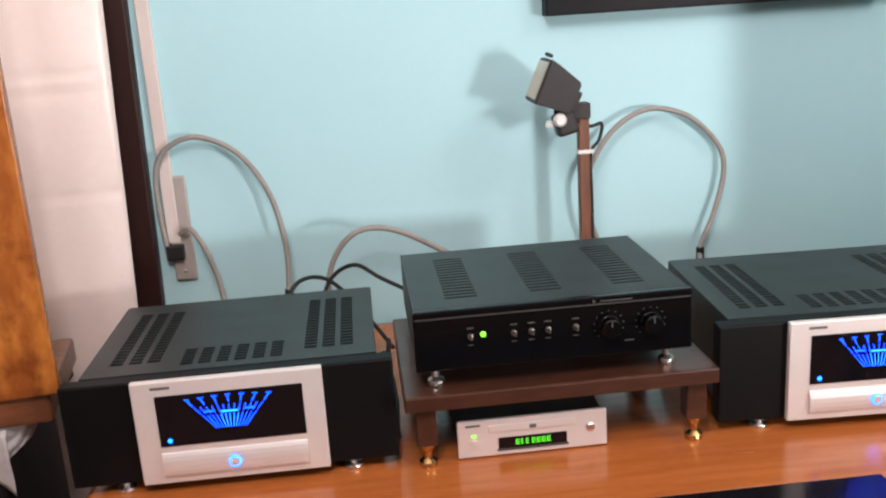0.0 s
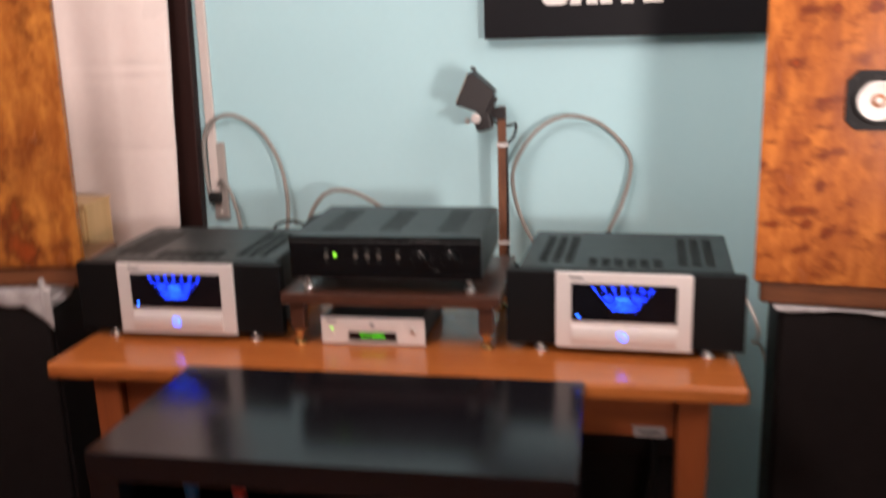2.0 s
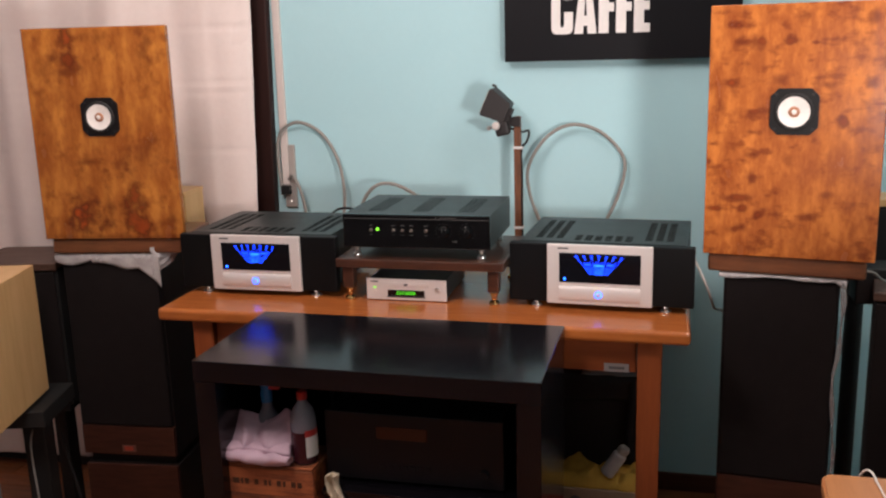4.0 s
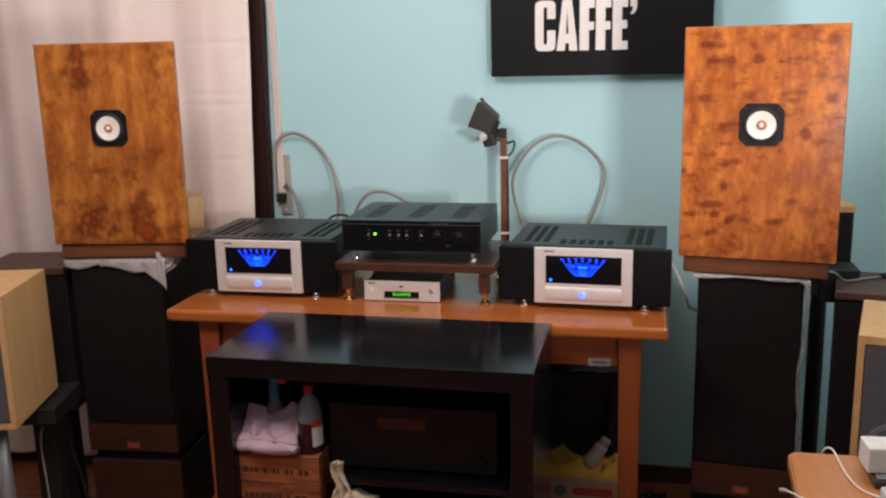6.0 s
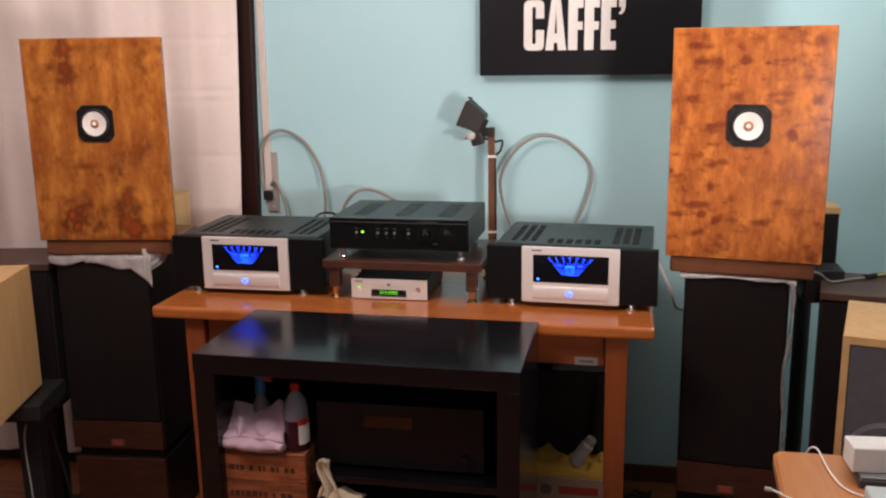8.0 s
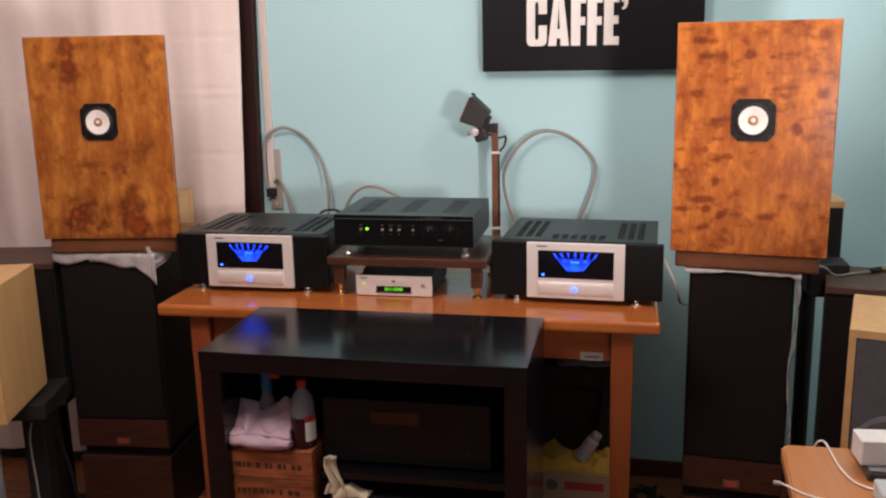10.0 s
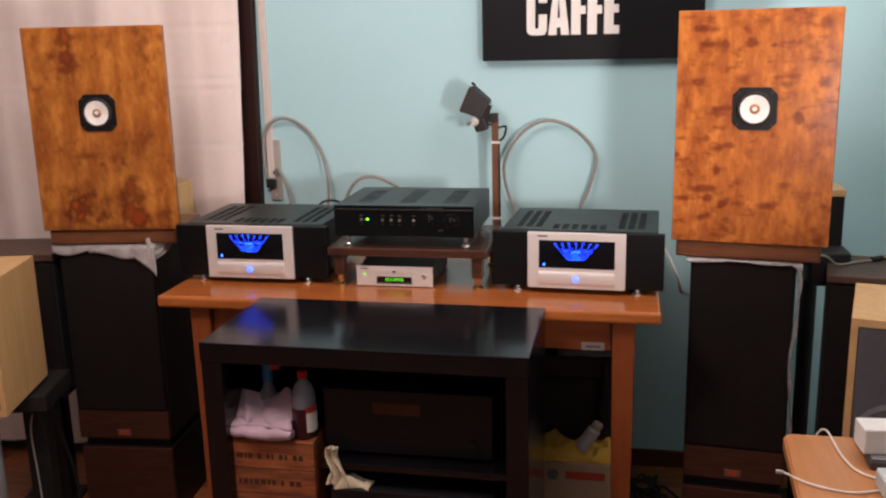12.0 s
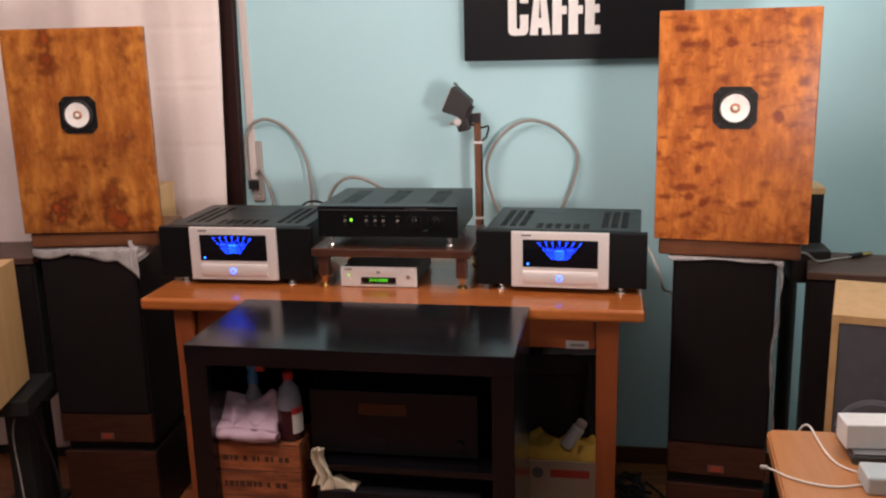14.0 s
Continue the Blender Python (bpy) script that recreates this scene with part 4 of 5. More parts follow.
# ---- under the main table ----
carton = thing("carton", "grey-brown cardboard carton with red print on the floor", "box", (1.165, 1.50, 0.0))
part("body", box(-0.145, 0.145, 0.0, 0.27, 0.0, 0.235, 0.002), CARTON, carton)
part("print_ring", lathe([(0.018, 0), (0.018, 0.0006)], 24, pose(-0.065, 0.0, 0.195, 90)), CARTON_GREY, carton, "grey round printed mark")
part("print_bar", box(-0.026, 0.094, -0.0008, 0.0002, 0.182, 0.208), CARTON_RED, carton, "red printed block")
duster = thing("duster", "yellow duster cloth lying on the carton", "cloth", (1.17, 1.53, 0.235))
part("cloth", heap(-0.14, 0.135, -0.022, 0.12, lambda u, w: 0.024 + 0.010 * math.sin(u * 7), 21, 0.030, edge=0.12), YELLOW, duster, smooth=True)
flask = thing("spray_can", "white spray can leaning in the yellow duster", "can", (1.185, 1.545, 0.268))
part("body", lathe([(0.020, 0), (0.021, 0.003), (0.021, 0.072), (0.015, 0.080)], 20, pose(0, 0, 0, 0, 32, 0)), mat("off_white_can", (0.50, 0.50, 0.52), 0.35), flask)
part("cap", lathe([(0.017, 0.0795), (0.017, 0.095), (0.014, 0.10)], 20, pose(0, 0, 0, 0, 32, 0)), SOCKET, flask)
bag = thing("black_bag", "black nylon bag stored below the table, widened over the shaded wall", "bag", (1.20, 1.62, 0.235))
# body runs on to the left to stand in for the wall's shade
part("body", box(-0.21, 0.115, 0.0, 0.10, 0.0, 0.325, 0.03, 4), BAG, bag, smooth=True)
part("flap", box(-0.20, 0.115, -0.03, 0.06, 0.235, 0.320, 0.02, 3), BAG, bag, smooth=True)
part("strap", tube([(0.05, -0.02, 0.30), (0.055, -0.035, 0.22), (0.045, -0.03, 0.15), (0.05, -0.015, 0.06)], 0.013), BAG, bag)
film = thing("plastic_bag", "crumpled grey translucent plastic bag on the black bag", "bag", (1.225, 1.625, 0.556))
part("film", heap(-0.12, 0.09, -0.045, 0.05, lambda u, w: 0.018, 31, 0.02, 24, 16), HAZE_BAG, film, smooth=True)


# ---- open baffles with their single drivers ----
def baffle(label, place, yaw, material, w, shift):
    """A board 0.61 m high with one full-range driver, on a short plank."""
    ob = thing("open_baffle_speaker", label, "loudspeaker", place, yaw, "pair of open baffles")
    board = box(-w / 2, w / 2, -0.022, 0.0, 0.046, 0.648, 0.003)
    part("board", board, material, ob, "varnished stained board")
    part("plank", box(-w / 2 + 0.012, w / 2 - 0.016, -0.012, 0.24, 0.0, 0.0445, 0.006), PLANK, ob, "brown wooden base plank")
    for x in (-0.12, 0.12):
        part("brace", prism([(x - 0.011, 0.045), (x + 0.011, 0.045), (x + 0.011, 0.36), (x - 0.011, 0.36)], 0.0005, 0.06), PLANK, ob)
    r, c = 0.054, 0.036
    drv = part("driver_frame", prism([(-r, -c), (-c, -r), (c, -r), (r, -c), (r, c), (c, r), (-c, r), (-r, c)], -0.028, -0.0215), DRIVER_BLACK, ob, "black chamfered driver frame", m=Matrix.Translation((shift, 0, 0.400)))
    at = pose(0, -0.028, 0, 90)
    part("surround", lathe([(0.044, 0), (0.044, 0.005), (0.040, 0.0075), (0.036, 0.0060), (0.036, 0.001)], 36, at, None, False), RUBBER, drv)
    part("cone", lathe([(0.0358, 0.0058), (0.030, 0.0045), (0.022, 0.0026), (0.012, 0.0006)], 36, at, None, False), CONE, drv, "white paper cone")
    part("dust_ring", lathe([(0.0125, 0.0007), (0.0125, 0.004), (0.009, 0.0065)], 28, at), COPPER, drv, "copper coloured centre")
    part("dust_cap", lathe([(0.006, 0.0066), (0.006, 0.0085), (0.003, 0.011)], 20, at), CONE, drv)
    for sx in (-1, 1):
        for sz in (-1, 1):
            part("screw", lathe([(0.0035, 0), (0.003, 0.0015)], 10, pose(sx * 0.041, -0.028, sz * 0.041, 90)), RUBBER, drv)
    return ob


DRIVER_BLACK = mat("black_pressed_steel", (0.008, 0.0075, 0.008), 0.5, spec=0.25, scale=20)
PLANK = mat("brown_plank", (0.19, 0.07, 0.03), 0.35, second=(0.10, 0.035, 0.016), scale=5, stretch=(2, 12, 12), amount=0.8, coat=0.15)


def spots(rows, w, grow=1.2):
    return [((u - 0.5) * w, 0.649 - v * 0.608, hw * grow, hh * grow * 1.08, d) for u, v, hw, hh, d in rows]


LEFT_BOARD = stained_board("smoked_birch_board", spots([
    (0.31, 0.05, 0.018, 0.035, 0.9), (0.29, 0.14, 0.025, 0.016, 0.8), (0.31, 0.20, 0.03, 0.012, 0.5), (0.85, 0.13, 0.02, 0.045, 0.55),
    (0.33, 0.90, 0.045, 0.034, 1.0), (0.68, 0.84, 0.026, 0.060, 0.85), (0.49, 0.81, 0.012, 0.045, 0.6), (0.70, 0.92, 0.034, 0.030, 0.9),
    (0.77, 0.56, 0.035, 0.03, 0.35), (0.36, 0.62, 0.03, 0.006, 0.55), (0.12, 0.19, 0.02, 0.02, 0.4), (0.55, 0.05, 0.05, 0.01, 0.4),
    (0.5, 0.985, 0.16, 0.010, 0.5), (0.95, 0.90, 0.012, 0.02, 0.6)], 0.413, 1.75),
    (0.49, 0.180, 0.031), (0.24, 0.062, 0.011), (0.065, 0.005, 0.004), (3.5, 1, 1.5), (2.2, 1, 0.8), (1.0, 1, 0.9), 0.5, 0.6)
RIGHT_BOARD = stained_board("burl_birch_board", spots([
    (0.17, 0.08, 0.045, 0.010, 0.8), (0.24, 0.14, 0.03, 0.018, 0.7), (0.15, 0.30, 0.028, 0.010, 0.9), (0.28, 0.41, 0.034, 0.011, 0.9),
    (0.27, 0.49, 0.022, 0.007, 0.7), (0.05, 0.54, 0.02, 0.007, 0.8), (0.28, 0.58, 0.014, 0.012, 0.8), (0.28, 0.68, 0.012, 0.014, 0.7),
    (0.21, 0.75, 0.032, 0.009, 0.8), (0.08, 0.80, 0.022, 0.007, 0.9), (0.24, 0.80, 0.010, 0.008, 0.8), (0.19, 0.88, 0.026, 0.009, 0.8),
    (0.46, 0.14, 0.022, 0.012, 0.8), (0.76, 0.45, 0.016, 0.012, 0.8), (0.68, 0.31, 0.018, 0.008, 0.6), (0.67, 0.14, 0.03, 0.006, 0.7),
    (0.43, 0.28, 0.02, 0.012, 0.5), (0.91, 0.96, 0.02, 0.014, 0.8), (0.88, 0.06, 0.02, 0.016, 0.6), (0.08, 0.40, 0.012, 0.014, 0.6),
    (0.02, 0.17, 0.010, 0.03, 0.8), (0.53, 0.05, 0.02, 0.012, 0.6), (0.30, 0.14, 0.012, 0.008, 0.8), (0.60, 0.15, 0.012, 0.006, 0.9), (0.95, 0.22, 0.012, 0.02, 0.6), (0.90, 0.30, 0.014, 0.012, 0.7),
    (0.95, 0.38, 0.020, 0.004, 0.9), (0.03, 0.61, 0.008, 0.010, 0.9), (0.33, 0.82, 0.012, 0.009, 0.8), (0.64, 0.82, 0.02, 0.007, 0.5), (0.70, 0.73, 0.016, 0.008, 0.5), (0.48, 0.60, 0.012, 0.016, 0.4)], 0.408),
    (0.56, 0.182, 0.038), (0.26, 0.060, 0.013), (0.085, 0.007, 0.006), (4.5, 1, 1.8), (1.6, 1, 0.9), (1.0, 1, 1.6), 0.65, 0.55)

baffle("tall smoked orange-brown board loudspeaker with a white cone driver", (-0.231, 1.385, 0.926), 8.0, LEFT_BOARD, 0.420, -0.002)
baffle("tall burl-stained orange board loudspeaker with a white cone driver", (1.6246, 1.371, 0.926), -8.9, RIGHT_BOARD, 0.394, 0.0)


# ---- old floor loudspeakers that carry the baffles ----
def floor_speaker(label, place, yaw, w):
    ob = thing("floor_loudspeaker", label, "loudspeaker", place, yaw, "pair of old floor loudspeakers")
    part("cabinet", box(-w / 2, w / 2, 0.012, 0.30, 0.277, 0.918, 0.003), CABINET, ob, "dark veneered cabinet")
    part("grille", box(-w / 2 + 0.004, w / 2 - 0.004, -0.006, 0.0115, 0.376, 0.912, 0.006), GRILLE, ob, "dark brown grille cloth")
    strip = part("lower_strip", box(-w / 2 + 0.002, w / 2 - 0.002, -0.003, 0.0115, 0.279, 0.374, 0.002), VENEER_DARK, ob, "brown wooden strip")
    badge = part("badge", box(-0.022, 0.022, -0.0055, -0.0032, 0.290, 0.312, 0.0008), mat("pale_badge_edge", (0.17, 0.075, 0.055), 0.4), strip, "small red maker's badge")
    part("print_bar", box(-0.014, 0.014, -0.0064, -0.0056, 0.295, 0.308), BADGE, badge)
    part("gap_board", box(-w / 2 + 0.012, w / 2 - 0.012, 0.02, 0.29, 0.246, 0.2765), INSIDE, ob)
    part("lower_cabinet", box(-w / 2, w / 2, 0.012, 0.30, 0.0, 0.2455, 0.003), CABINET, ob, "dark lower cabinet")
    part("lower_front", box(-w / 2 + 0.002, w / 2 - 0.002, 0.0, 0.0115, 0.004, 0.2435, 0.002), VENEER_DARK, ob, "brown wooden front board")
    return ob


CABINET = mat("black_brown_cabinet", (0.0105, 0.0085, 0.0085), 0.5, spec=0.25, second=(0.008, 0.0065, 0.0065), scale=8)
floor_speaker("dark brown floor loudspeaker below the smoked board", (-0.268, 1.384, 0), 5.0, 0.306)
floor_speaker("dark brown floor loudspeaker below the burl board", (1.616, 1.374, 0), -6.0, 0.272)


def wrap_sheet(w, hang, right_drop):
    """Bubble wrap over a cabinet top: hangs over the front and, where asked, far down one side."""
    def fn(u, v):
        x = -w / 2 - 0.012 + (w + 0.024) * u
        h = hang(u)
        length = 0.31 + h
        s = v * length
        wig = 0.004 * noise.noise(Vector((u * 9, v * 9, right_drop * 10)))
        if s < 0.31:
            return Vector((x, 0.30 - s, 0.9205 + abs(wig) * 0.4))
        return Vector((x + wig, -0.0105 - 0.004 * abs(math.sin(u * 17)) + wig * 0.5, 0.9205 - (s - 0.31)))
    return fn


left_wrap = thing("bubble_wrap", "crumpled translucent bubble wrap between baffle and loudspeaker", "packing film", (-0.268, 1.384, 0), 5.0)


def left_hang(u):
    tail = 0.075 * max(0, (u - 0.80) / 0.2) ** 1.0
    mid = 0.028 if u > 0.36 else 0.018
    return 0.004 + mid + 0.010 * math.sin(u * 11) + tail


part("film", sheet(wrap_sheet(0.306, left_hang, 0.0), 60, 40, 0.002), WRAP, left_wrap, smooth=True)
part("flap", sheet(lambda u, v: Vector((0.140 + 0.075 * u - 0.03 * v * u, -0.014 + 0.05 * u + 0.006 * noise.noise(Vector((u * 6, v * 6, 2))), 0.945 - 0.085 * v * (1 - 0.45 * u) - 0.005 * u)), 24, 24, 0.002), WRAP, left_wrap, smooth=True)
right_wrap = thing("bubble_wrap", "translucent bubble wrap trailing down the loudspeaker's edge", "packing film", (1.616, 1.374, 0), -6.0)
part("film", sheet(wrap_sheet(0.272, lambda u: 0.002 + 0.006 * math.sin(u * 5 + 1) ** 2 + 0.018 * max(0, (u - 0.9) / 0.1), 0.3), 60, 40, 0.002), WRAP, right_wrap, smooth=True)
part("trail", sheet(lambda u, v: Vector((0.134 + 0.009 * u * (1 - 0.4 * v) * (1 + 0.5 * math.sin(v * 23)) + 0.006 * math.sin(v * 9), -0.012 - 0.006 * u + 0.004 * noise.noise(Vector((v * 14, u * 3, 5))), 0.915 - 0.52 * v)), 6, 50, 0.0015), FILM, right_wrap, smooth=True)


# ---- black speakers with brown tops, and blond speakers on stands ----
def black_speaker(label, place, yaw, low):
    ob = thing("black_loudspeaker", label, "loudspeaker", place, yaw, "pair of black loudspeakers")
    part("cabinet", box(-0.14, 0.14, 0.0, 0.235, low, 0.866, 0.003), INSIDE, ob)
    part("grille", box(-0.134, 0.134, -0.012, -0.0005, low + 0.01, 0.860, 0.004), GRILLE, ob)
    part("top", box(-0.142, 0.142, -0.014, 0.237, 0.8665, 0.888, 0.003), TOP_BROWN, ob, "brown veneered top")
    part("maker_bar", box(-0.125, -0.107, -0.0132, -0.0122, low + 0.02, low + 0.026), PRINT_DARK, ob)
    part("stand_plate", box(-0.13, 0.13, 0.0, 0.23, low - 0.022, low - 0.0005, 0.002), RUBBER, ob)
    part("stand_post", box(0.04 if yaw > 0 else -0.07, 0.08 if yaw > 0 else 0.0, 0.06, 0.13, 0.02, low - 0.0225, 0.004), RUBBER, ob, "black stand post")
    part("stand_foot", box(-0.09, 0.10, 0.03, 0.16, 0.0, 0.0195, 0.003), RUBBER, ob)
    return ob


black_speaker("black loudspeaker with brown top beside the burl board", (1.970, 1.355, 0), -11, 0.24)
black_speaker("black loudspeaker with brown top beside the smoked board", (-0.590, 1.360, 0), 11, 0.43)


def blond_speaker(label, place, yaw):
    ob = thing("blond_loudspeaker", label, "loudspeaker", place, yaw, "pair of blond loudspeakers")
    part("cabinet", box(-0.125, 0.125, 0.012, 0.320, 0.0, 0.374, 0.002), BLOND, ob, "blond maple cabinet")
    rim = slotted(-0.125, 0.125, 0.0, 0.374, 0.0, 0.0115, [(-0.110, 0.110, 0.016, 0.356)])
    part("front_frame", rim, BLOND, ob, m=Matrix.Translation((0, 0.0115, 0)) @ pose(0, 0, 0, 90))
    part("grille", box(-0.1095, 0.1095, 0.0015, 0.0115, 0.0165, 0.3555, 0.004), GREY_CLOTH, ob, "grey grille cloth")
    part("driver_bulge", lathe([(0.085, 0), (0.085, 0.012), (0.078, 0.018)], 40, pose(-0.02, 0.003, 0.098, 90)), GREY_CLOTH, ob, "round grey driver cover")
    return ob


blond_speaker("blond wood bookshelf loudspeaker with grey grille", (1.922, 0.930, 0.521), -14)
blond_speaker("blond wood bookshelf loudspeaker seen from its side", (-0.447, 0.889, 0.548), 15)


def speaker_stand(label, place, yaw, top):
    ob = thing("speaker_stand", label, "stand", place, yaw, "speaker stands")
    part("top_plate", box(-0.105, 0.105, 0.03, 0.33, top - 0.012, top - 0.0005, 0.002), RUBBER, ob, "black top plate")
    part("arm", box(-0.03, 0.165, 0.17, 0.40, top - 0.060, top - 0.0125, 0.003), RUBBER, ob)
    part("column", box(0.055, 0.120, 0.265, 0.330, 0.0205, top - 0.0605, 0.004), RUBBER, ob, "black square column")
    for x in (-0.055, -0.005, 0.045):
        part("tube", tube([(x, 0.07, 0.0205), (x, 0.07, top - 0.0125)], 0.021, 20, 0), TUBE_GREY, ob, "silver grey tube", smooth=True)
    part("foot_plate", box(-0.10, 0.165, 0.03, 0.345, 0.0, 0.020, 0.003), RUBBER, ob)
    return ob


speaker_stand("black speaker stand with silver tubes", (-0.447, 0.889, 0), 15, 0.548)
speaker_stand("black speaker stand with silver tubes behind the desk", (1.922, 0.930, 0), -14, 0.521)
lead = thing("speaker_lead", "thin pale speaker lead hanging from the stand", "cable")
part("cord", tube([(-0.43, 1.21, 0.505), (-0.425, 1.18, 0.47), (-0.44, 1.16, 0.40), (-0.42, 1.14, 0.25), (-0.40, 1.12, 0.12), (-0.37, 1.10, 0.006)], 0.003), CABLE, lead)
part("tape", box(-0.452, -0.415, 1.168, 1.176, 0.455, 0.50, 0.002), WHITE_PLASTIC, lead, "pale tape tag", m=Matrix())
lead2 = thing("speaker_lead", "black speaker lead hanging behind the stand", "cable")
part("cord", tube([(-0.455, 1.30, 0.52), (-0.452, 1.30, 0.42), (-0.44, 1.31, 0.30), (-0.425, 1.32, 0.20), (-0.42, 1.33, 0.10), (-0.43, 1.34, 0.005)], 0.005), RUBBER, lead2)


# ---- small speakers behind the baffles ----
def small_speaker(label, place, yaw, side_material, cap):
    ob = thing("small_loudspeaker", label, "loudspeaker", place, yaw, "small loudspeakers behind the baffles")
    part("cabinet", box(-0.075, 0.075, 0.0, 0.12, 0.0, 0.205, 0.003), side_material, ob)
    part("grille", box(-0.070, 0.070, -0.009, -0.0005, 0.006, 0.200, 0.003), side_material, ob)
    part("top", box(-0.076, 0.076, -0.008, 0.121, 0.2055, 0.2055 + cap, 0.001), BLOND, ob, "blond wooden top")
    return ob


def slim_stand(label, place, height, lean):
    ob = thing("slim_stand", label, "stand", place, 0, "slim stands behind the baffles")
    part("plate", box(-0.075, 0.095, 0.0, 0.16, height - 0.014, height - 0.0005, 0.002), RUBBER, ob)
    part("post", tube([(lean, 0.08, 0.016), (0.8 * lean, 0.08, height - 0.0145)], 0.024, 16, 0), RUBBER, ob)
    part("foot", box(-0.11, 0.11, -0.02, 0.18, 0.0, 0.0155, 0.003), RUBBER, ob)
    return ob


small_speaker("small black loudspeaker with a blond top", (1.856, 1.690, 0.837), 0, INSIDE, 0.019)
small_speaker("small blond loudspeaker on a stand by the white sheet", (-0.238, 1.670, 0.845), 0, BLOND, 0.010)
slim_stand("slim black stand behind the burl board", (1.856, 1.690, 0), 0.837, 0.008)
slim_stand("slim black stand behind the smoked board", (-0.238, 1.670, 0), 0.845, 0.0)
box_r = thing("terminal_box", "black crossover box with brass terminals", "box", (1.862, 1.50, 0.82))
part("case", box(-0.05, 0.055, 0.0, 0.10, 0.0, 0.095, 0.004), LAMP_BLACK, box_r)
for z in (0.025, 0.050):
    part("terminal", lathe([(0.007, 0), (0.008, 0.008), (0.006, 0.012)], 14, pose(0.022, 0.0, z, 90)), BRASS, box_r, "brass terminal")
jack = thing("jack_lead", "grey lead with a gold jack plug on the brown top", "cable")
part("cord", tube([(1.80, 1.395, 0.935), (1.83, 1.40, 0.93), (1.87, 1.45, 0.897), (1.93, 1.50, 0.8925), (1.985, 1.53, 0.8925)], 0.0032), CABLE, jack)
part("grip", tube([(1.975, 1.525, 0.8945), (2.005, 1.54, 0.8965)], 0.0075, 12, 0), RUBBER, jack)
part("tip", tube([(2.006, 1.5405, 0.8965), (2.035, 1.555, 0.8965)], 0.0065, 12, 0), BRASS, jack, "gold plug tip")

amp_lead = thing("speaker_lead", "white speaker lead from the amplifier to the floor", "cable")
part("cord", tube([(1.385, 1.50, 0.952), (1.405, 1.44, 0.945), (1.426, 1.405, 0.912), (1.447, 1.42, 0.860), (1.462, 1.52, 0.800), (1.474, 1.63, 0.755), (1.52, 1.74, 0.68), (1.60, 1.80, 0.35), (1.62, 1.80, 0.006)], 0.0036), WHITE_CABLE, amp_lead)
floor_leads = thing("floor_cables", "bundle of dark cables lying on the parquet", "cable")
for k in range(5):
    random.seed(40 + k)
    part("lead", tube([(1.30 + random.uniform(0, 0.25), 1.55 + random.uniform(0, 0.35), 0.006 + 0.012 * (i % 2) * random.random()) for i in range(7)], 0.005), RUBBER, floor_leads)


# ---- desk in the foreground ----
desk = thing("desk", "light cherry laminate desk with rounded corner", "desk", (1.614, 0.646, 0))
top = bmesh.new()
outline = [(0.72, 0.0), (0.72, -0.62), (-0.035, -0.62)] + [(0.022 - 0.022 * math.cos(a), -0.022 + 0.022 * math.sin(a)) for a in (math.pi / 2 * k / 6 for k in range(7))]
lo_ring = [top.verts.new((x, y, 0.722)) for x, y in outline]
hi_ring = [top.verts.new((x, y, 0.750)) for x, y in outline]
top.faces.new(lo_ring), top.faces.new(hi_ring)
for k in range(len(outline)):
    top.faces.new((lo_ring[k], lo_ring[(k + 1) % len(outline)], hi_ring[(k + 1) % len(outline)], hi_ring[k]))
bmesh.ops.recalc_face_normals(top, faces=top.faces)
bmesh.ops.bevel(top, geom=[e for e in top.edges if abs(e.verts[0].co.z - e.verts[1].co.z) < 1e-5], offset=0.004, segments=2, affect="EDGES")
part("desktop", top, DESK, desk)
for x, y in ((0.06, -0.08), (0.66, -0.08), (0.06, -0.54), (0.66, -0.54)):
    part("leg", box(x - 0.02, x + 0.02, y - 0.02, y + 0.02, 0.0, 0.7215, 0.003), TUBE_GREY, desk)

router = thing("tray", "dark grey flat device lying on the desk", "device", (1.742, 0.500, 0.750))
part("body", box(0.0, 0.30, 0.0, 0.150, 0.0, 0.018, 0.005, 3), mat("dark_grey_plastic", (0.045, 0.045, 0.047), 0.35), router)
part("rim", box(0.004, 0.296, 0.004, 0.146, 0.0185, 0.0215, 0.001), TUBE_GREY, router, "grey rim")
white_box = thing("white_box", "plain white carton box on the dark device", "box", (1.729, 0.519, 0.772), 4)
part("body", box(0.004, 0.22, 0.0, 0.058, 0.0, 0.048, 0.003), WHITE_PLASTIC, white_box)
pale = thing("cable_adapter", "pale blue-white plastic adapter with cables on the desk", "adapter", (1.738, 0.385, 0.750))
part("body", box(0.0, 0.13, 0.0, 0.065, 0.0, 0.033, 0.005, 3), mat("pale_blue_plastic", (0.50, 0.56, 0.58), 0.4), pale)
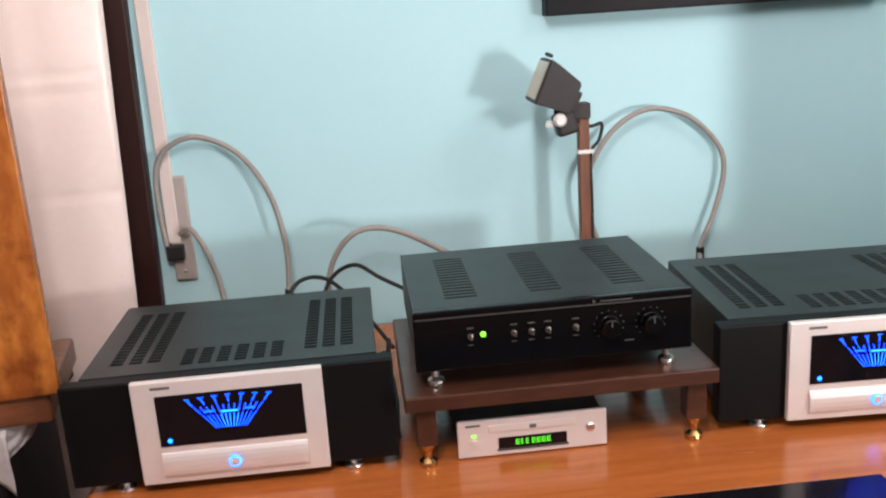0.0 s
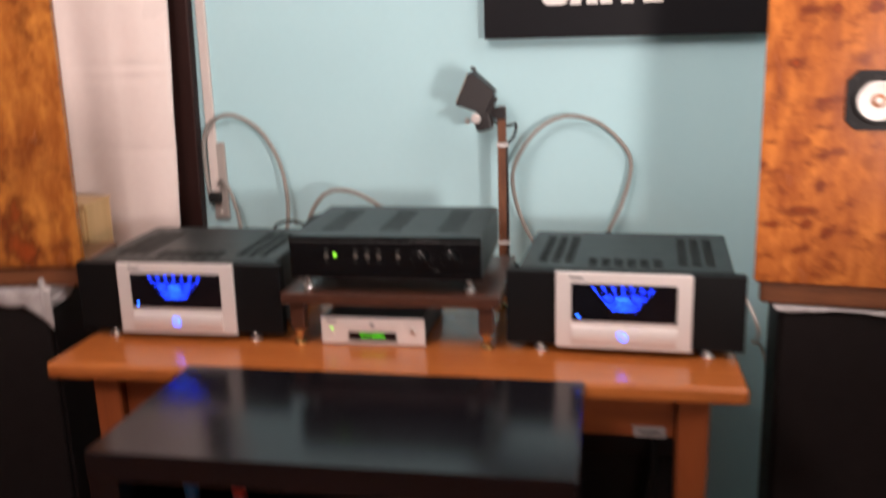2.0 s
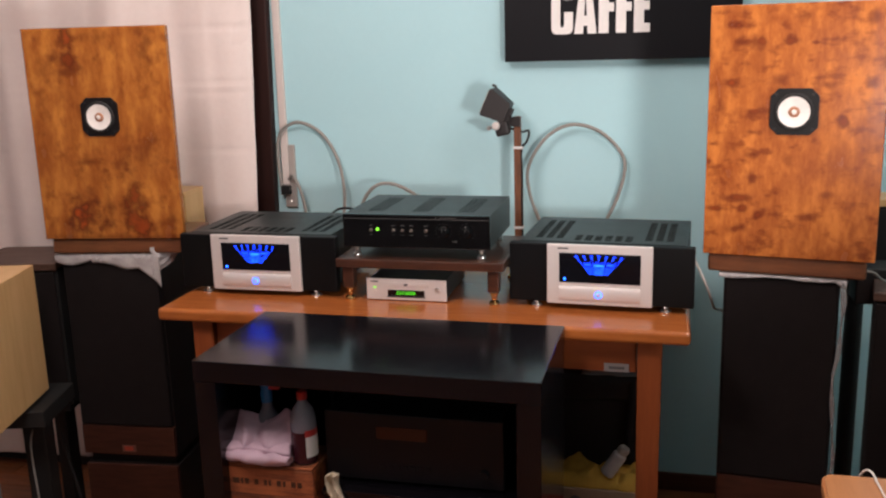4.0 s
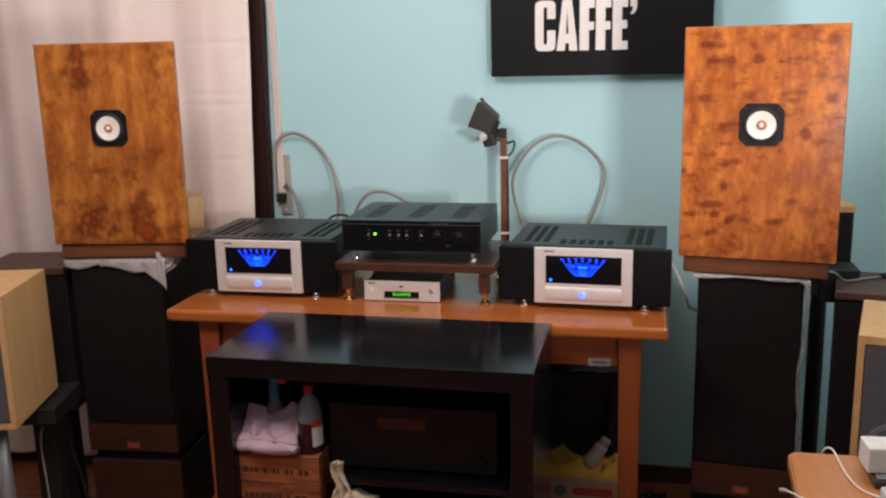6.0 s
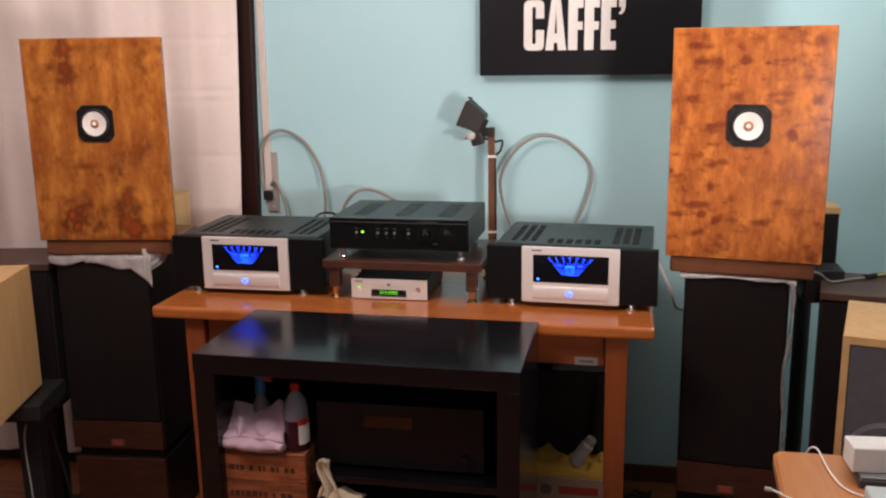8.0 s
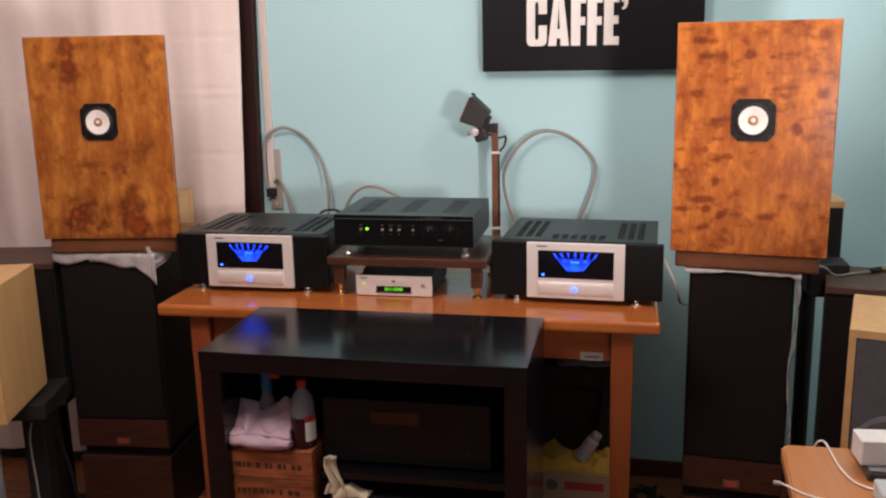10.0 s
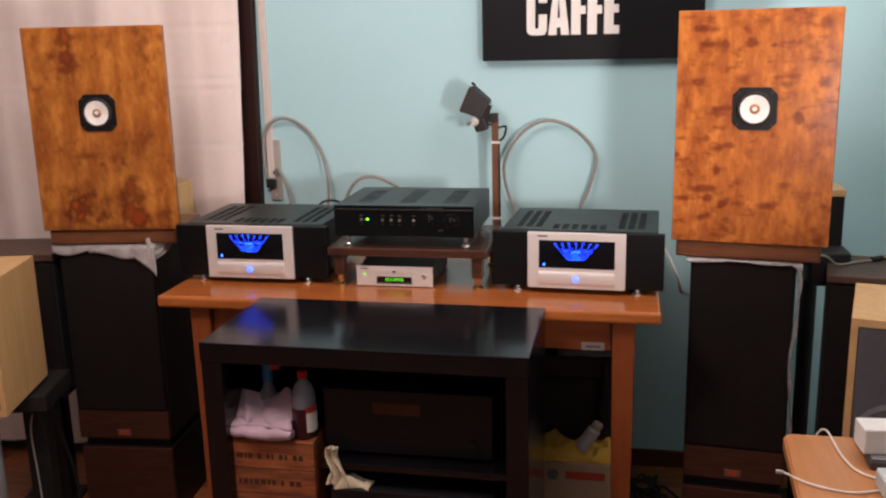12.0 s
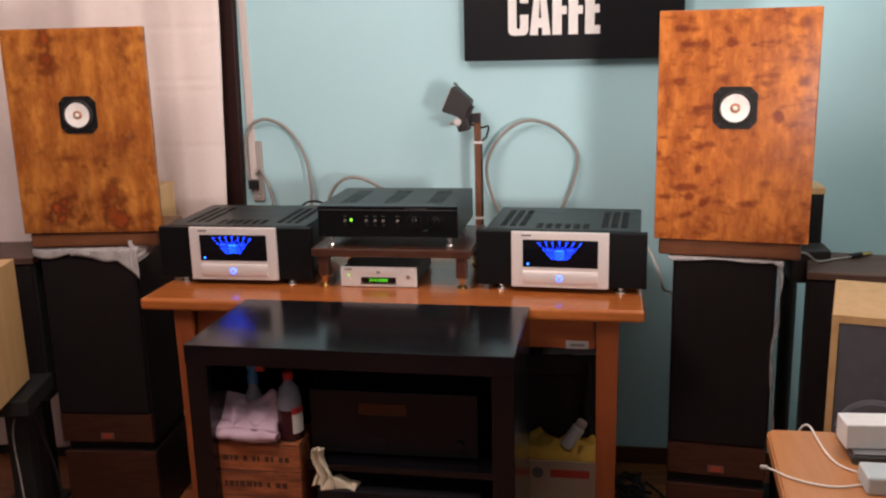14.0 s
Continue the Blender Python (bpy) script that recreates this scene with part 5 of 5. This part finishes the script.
for label, pts in (("white cable looping over the desk", [(1.678, 0.662, 0.735), (1.687, 0.652, 0.757), (1.697, 0.642, 0.760), (1.702, 0.600, 0.7545), (1.706, 0.540, 0.7535), (1.719, 0.488, 0.7535), (1.752, 0.462, 0.7535), (1.80, 0.456, 0.7535)]),
                   ("white cable with its end over the desk edge", [(1.586, 0.457, 0.757), (1.598, 0.452, 0.755), (1.619, 0.432, 0.7535), (1.654, 0.412, 0.7535), (1.695, 0.404, 0.7535), (1.740, 0.418, 0.7535)])):
    c = thing("white_cable", label, "cable", group="cables on the desk")
    part("cord", tube(pts, 0.0019), WHITE_CABLE, c, smooth=True)
    if "end" in label:
        part("tip", tube([(1.575, 0.458, 0.7575), (1.587, 0.457, 0.757)], 0.0042, 12, 0), SOCKET, c, "grey plug end")


# ---- parquet strips, those in view as pieces ----
def plank_mesh(name, l, w):
    bm = box(-l / 2, l / 2, -w / 2, w / 2, -0.006, 0.0, 0.0012, 1)
    me = bpy.data.meshes.new(name)
    bm.to_mesh(me)
    bm.free()
    me.materials.append(PARQUET)
    return me


PLANK_L, PLANK_W = 0.48, 0.078
plank_data = {}
rest = bmesh.new()
j = 0
y = Y0 + PLANK_W / 2
while y < Y1 - 0.02:
    x0 = X0 - (0.24 if j % 2 else 0.0)
    while x0 < X1:
        a, b2 = max(x0, X0), min(x0 + PLANK_L, X1)
        length, mid = round(b2 - a, 3), (a + b2) / 2
        if length > 0.02 and 1.0 < y and -1.4 < mid < 2.4:
            if length not in plank_data:
                plank_data[length] = plank_mesh("parquet_strip", length - 0.0015, PLANK_W - 0.0015)
            ob = new("parquet_strip", plank_data[length])
            ob.parent = floor
            ob.location = (mid, y, 0)
        elif length > 0.02:
            box(a + 0.0008, b2 - 0.0008, y - PLANK_W / 2 + 0.0008, y + PLANK_W / 2 - 0.0008, -0.006, 0.0, bm=rest)
        x0 += PLANK_L
    y += PLANK_W
    j += 1
tagged(part("parquet_rest", rest, PARQUET, floor), kind="stuff")
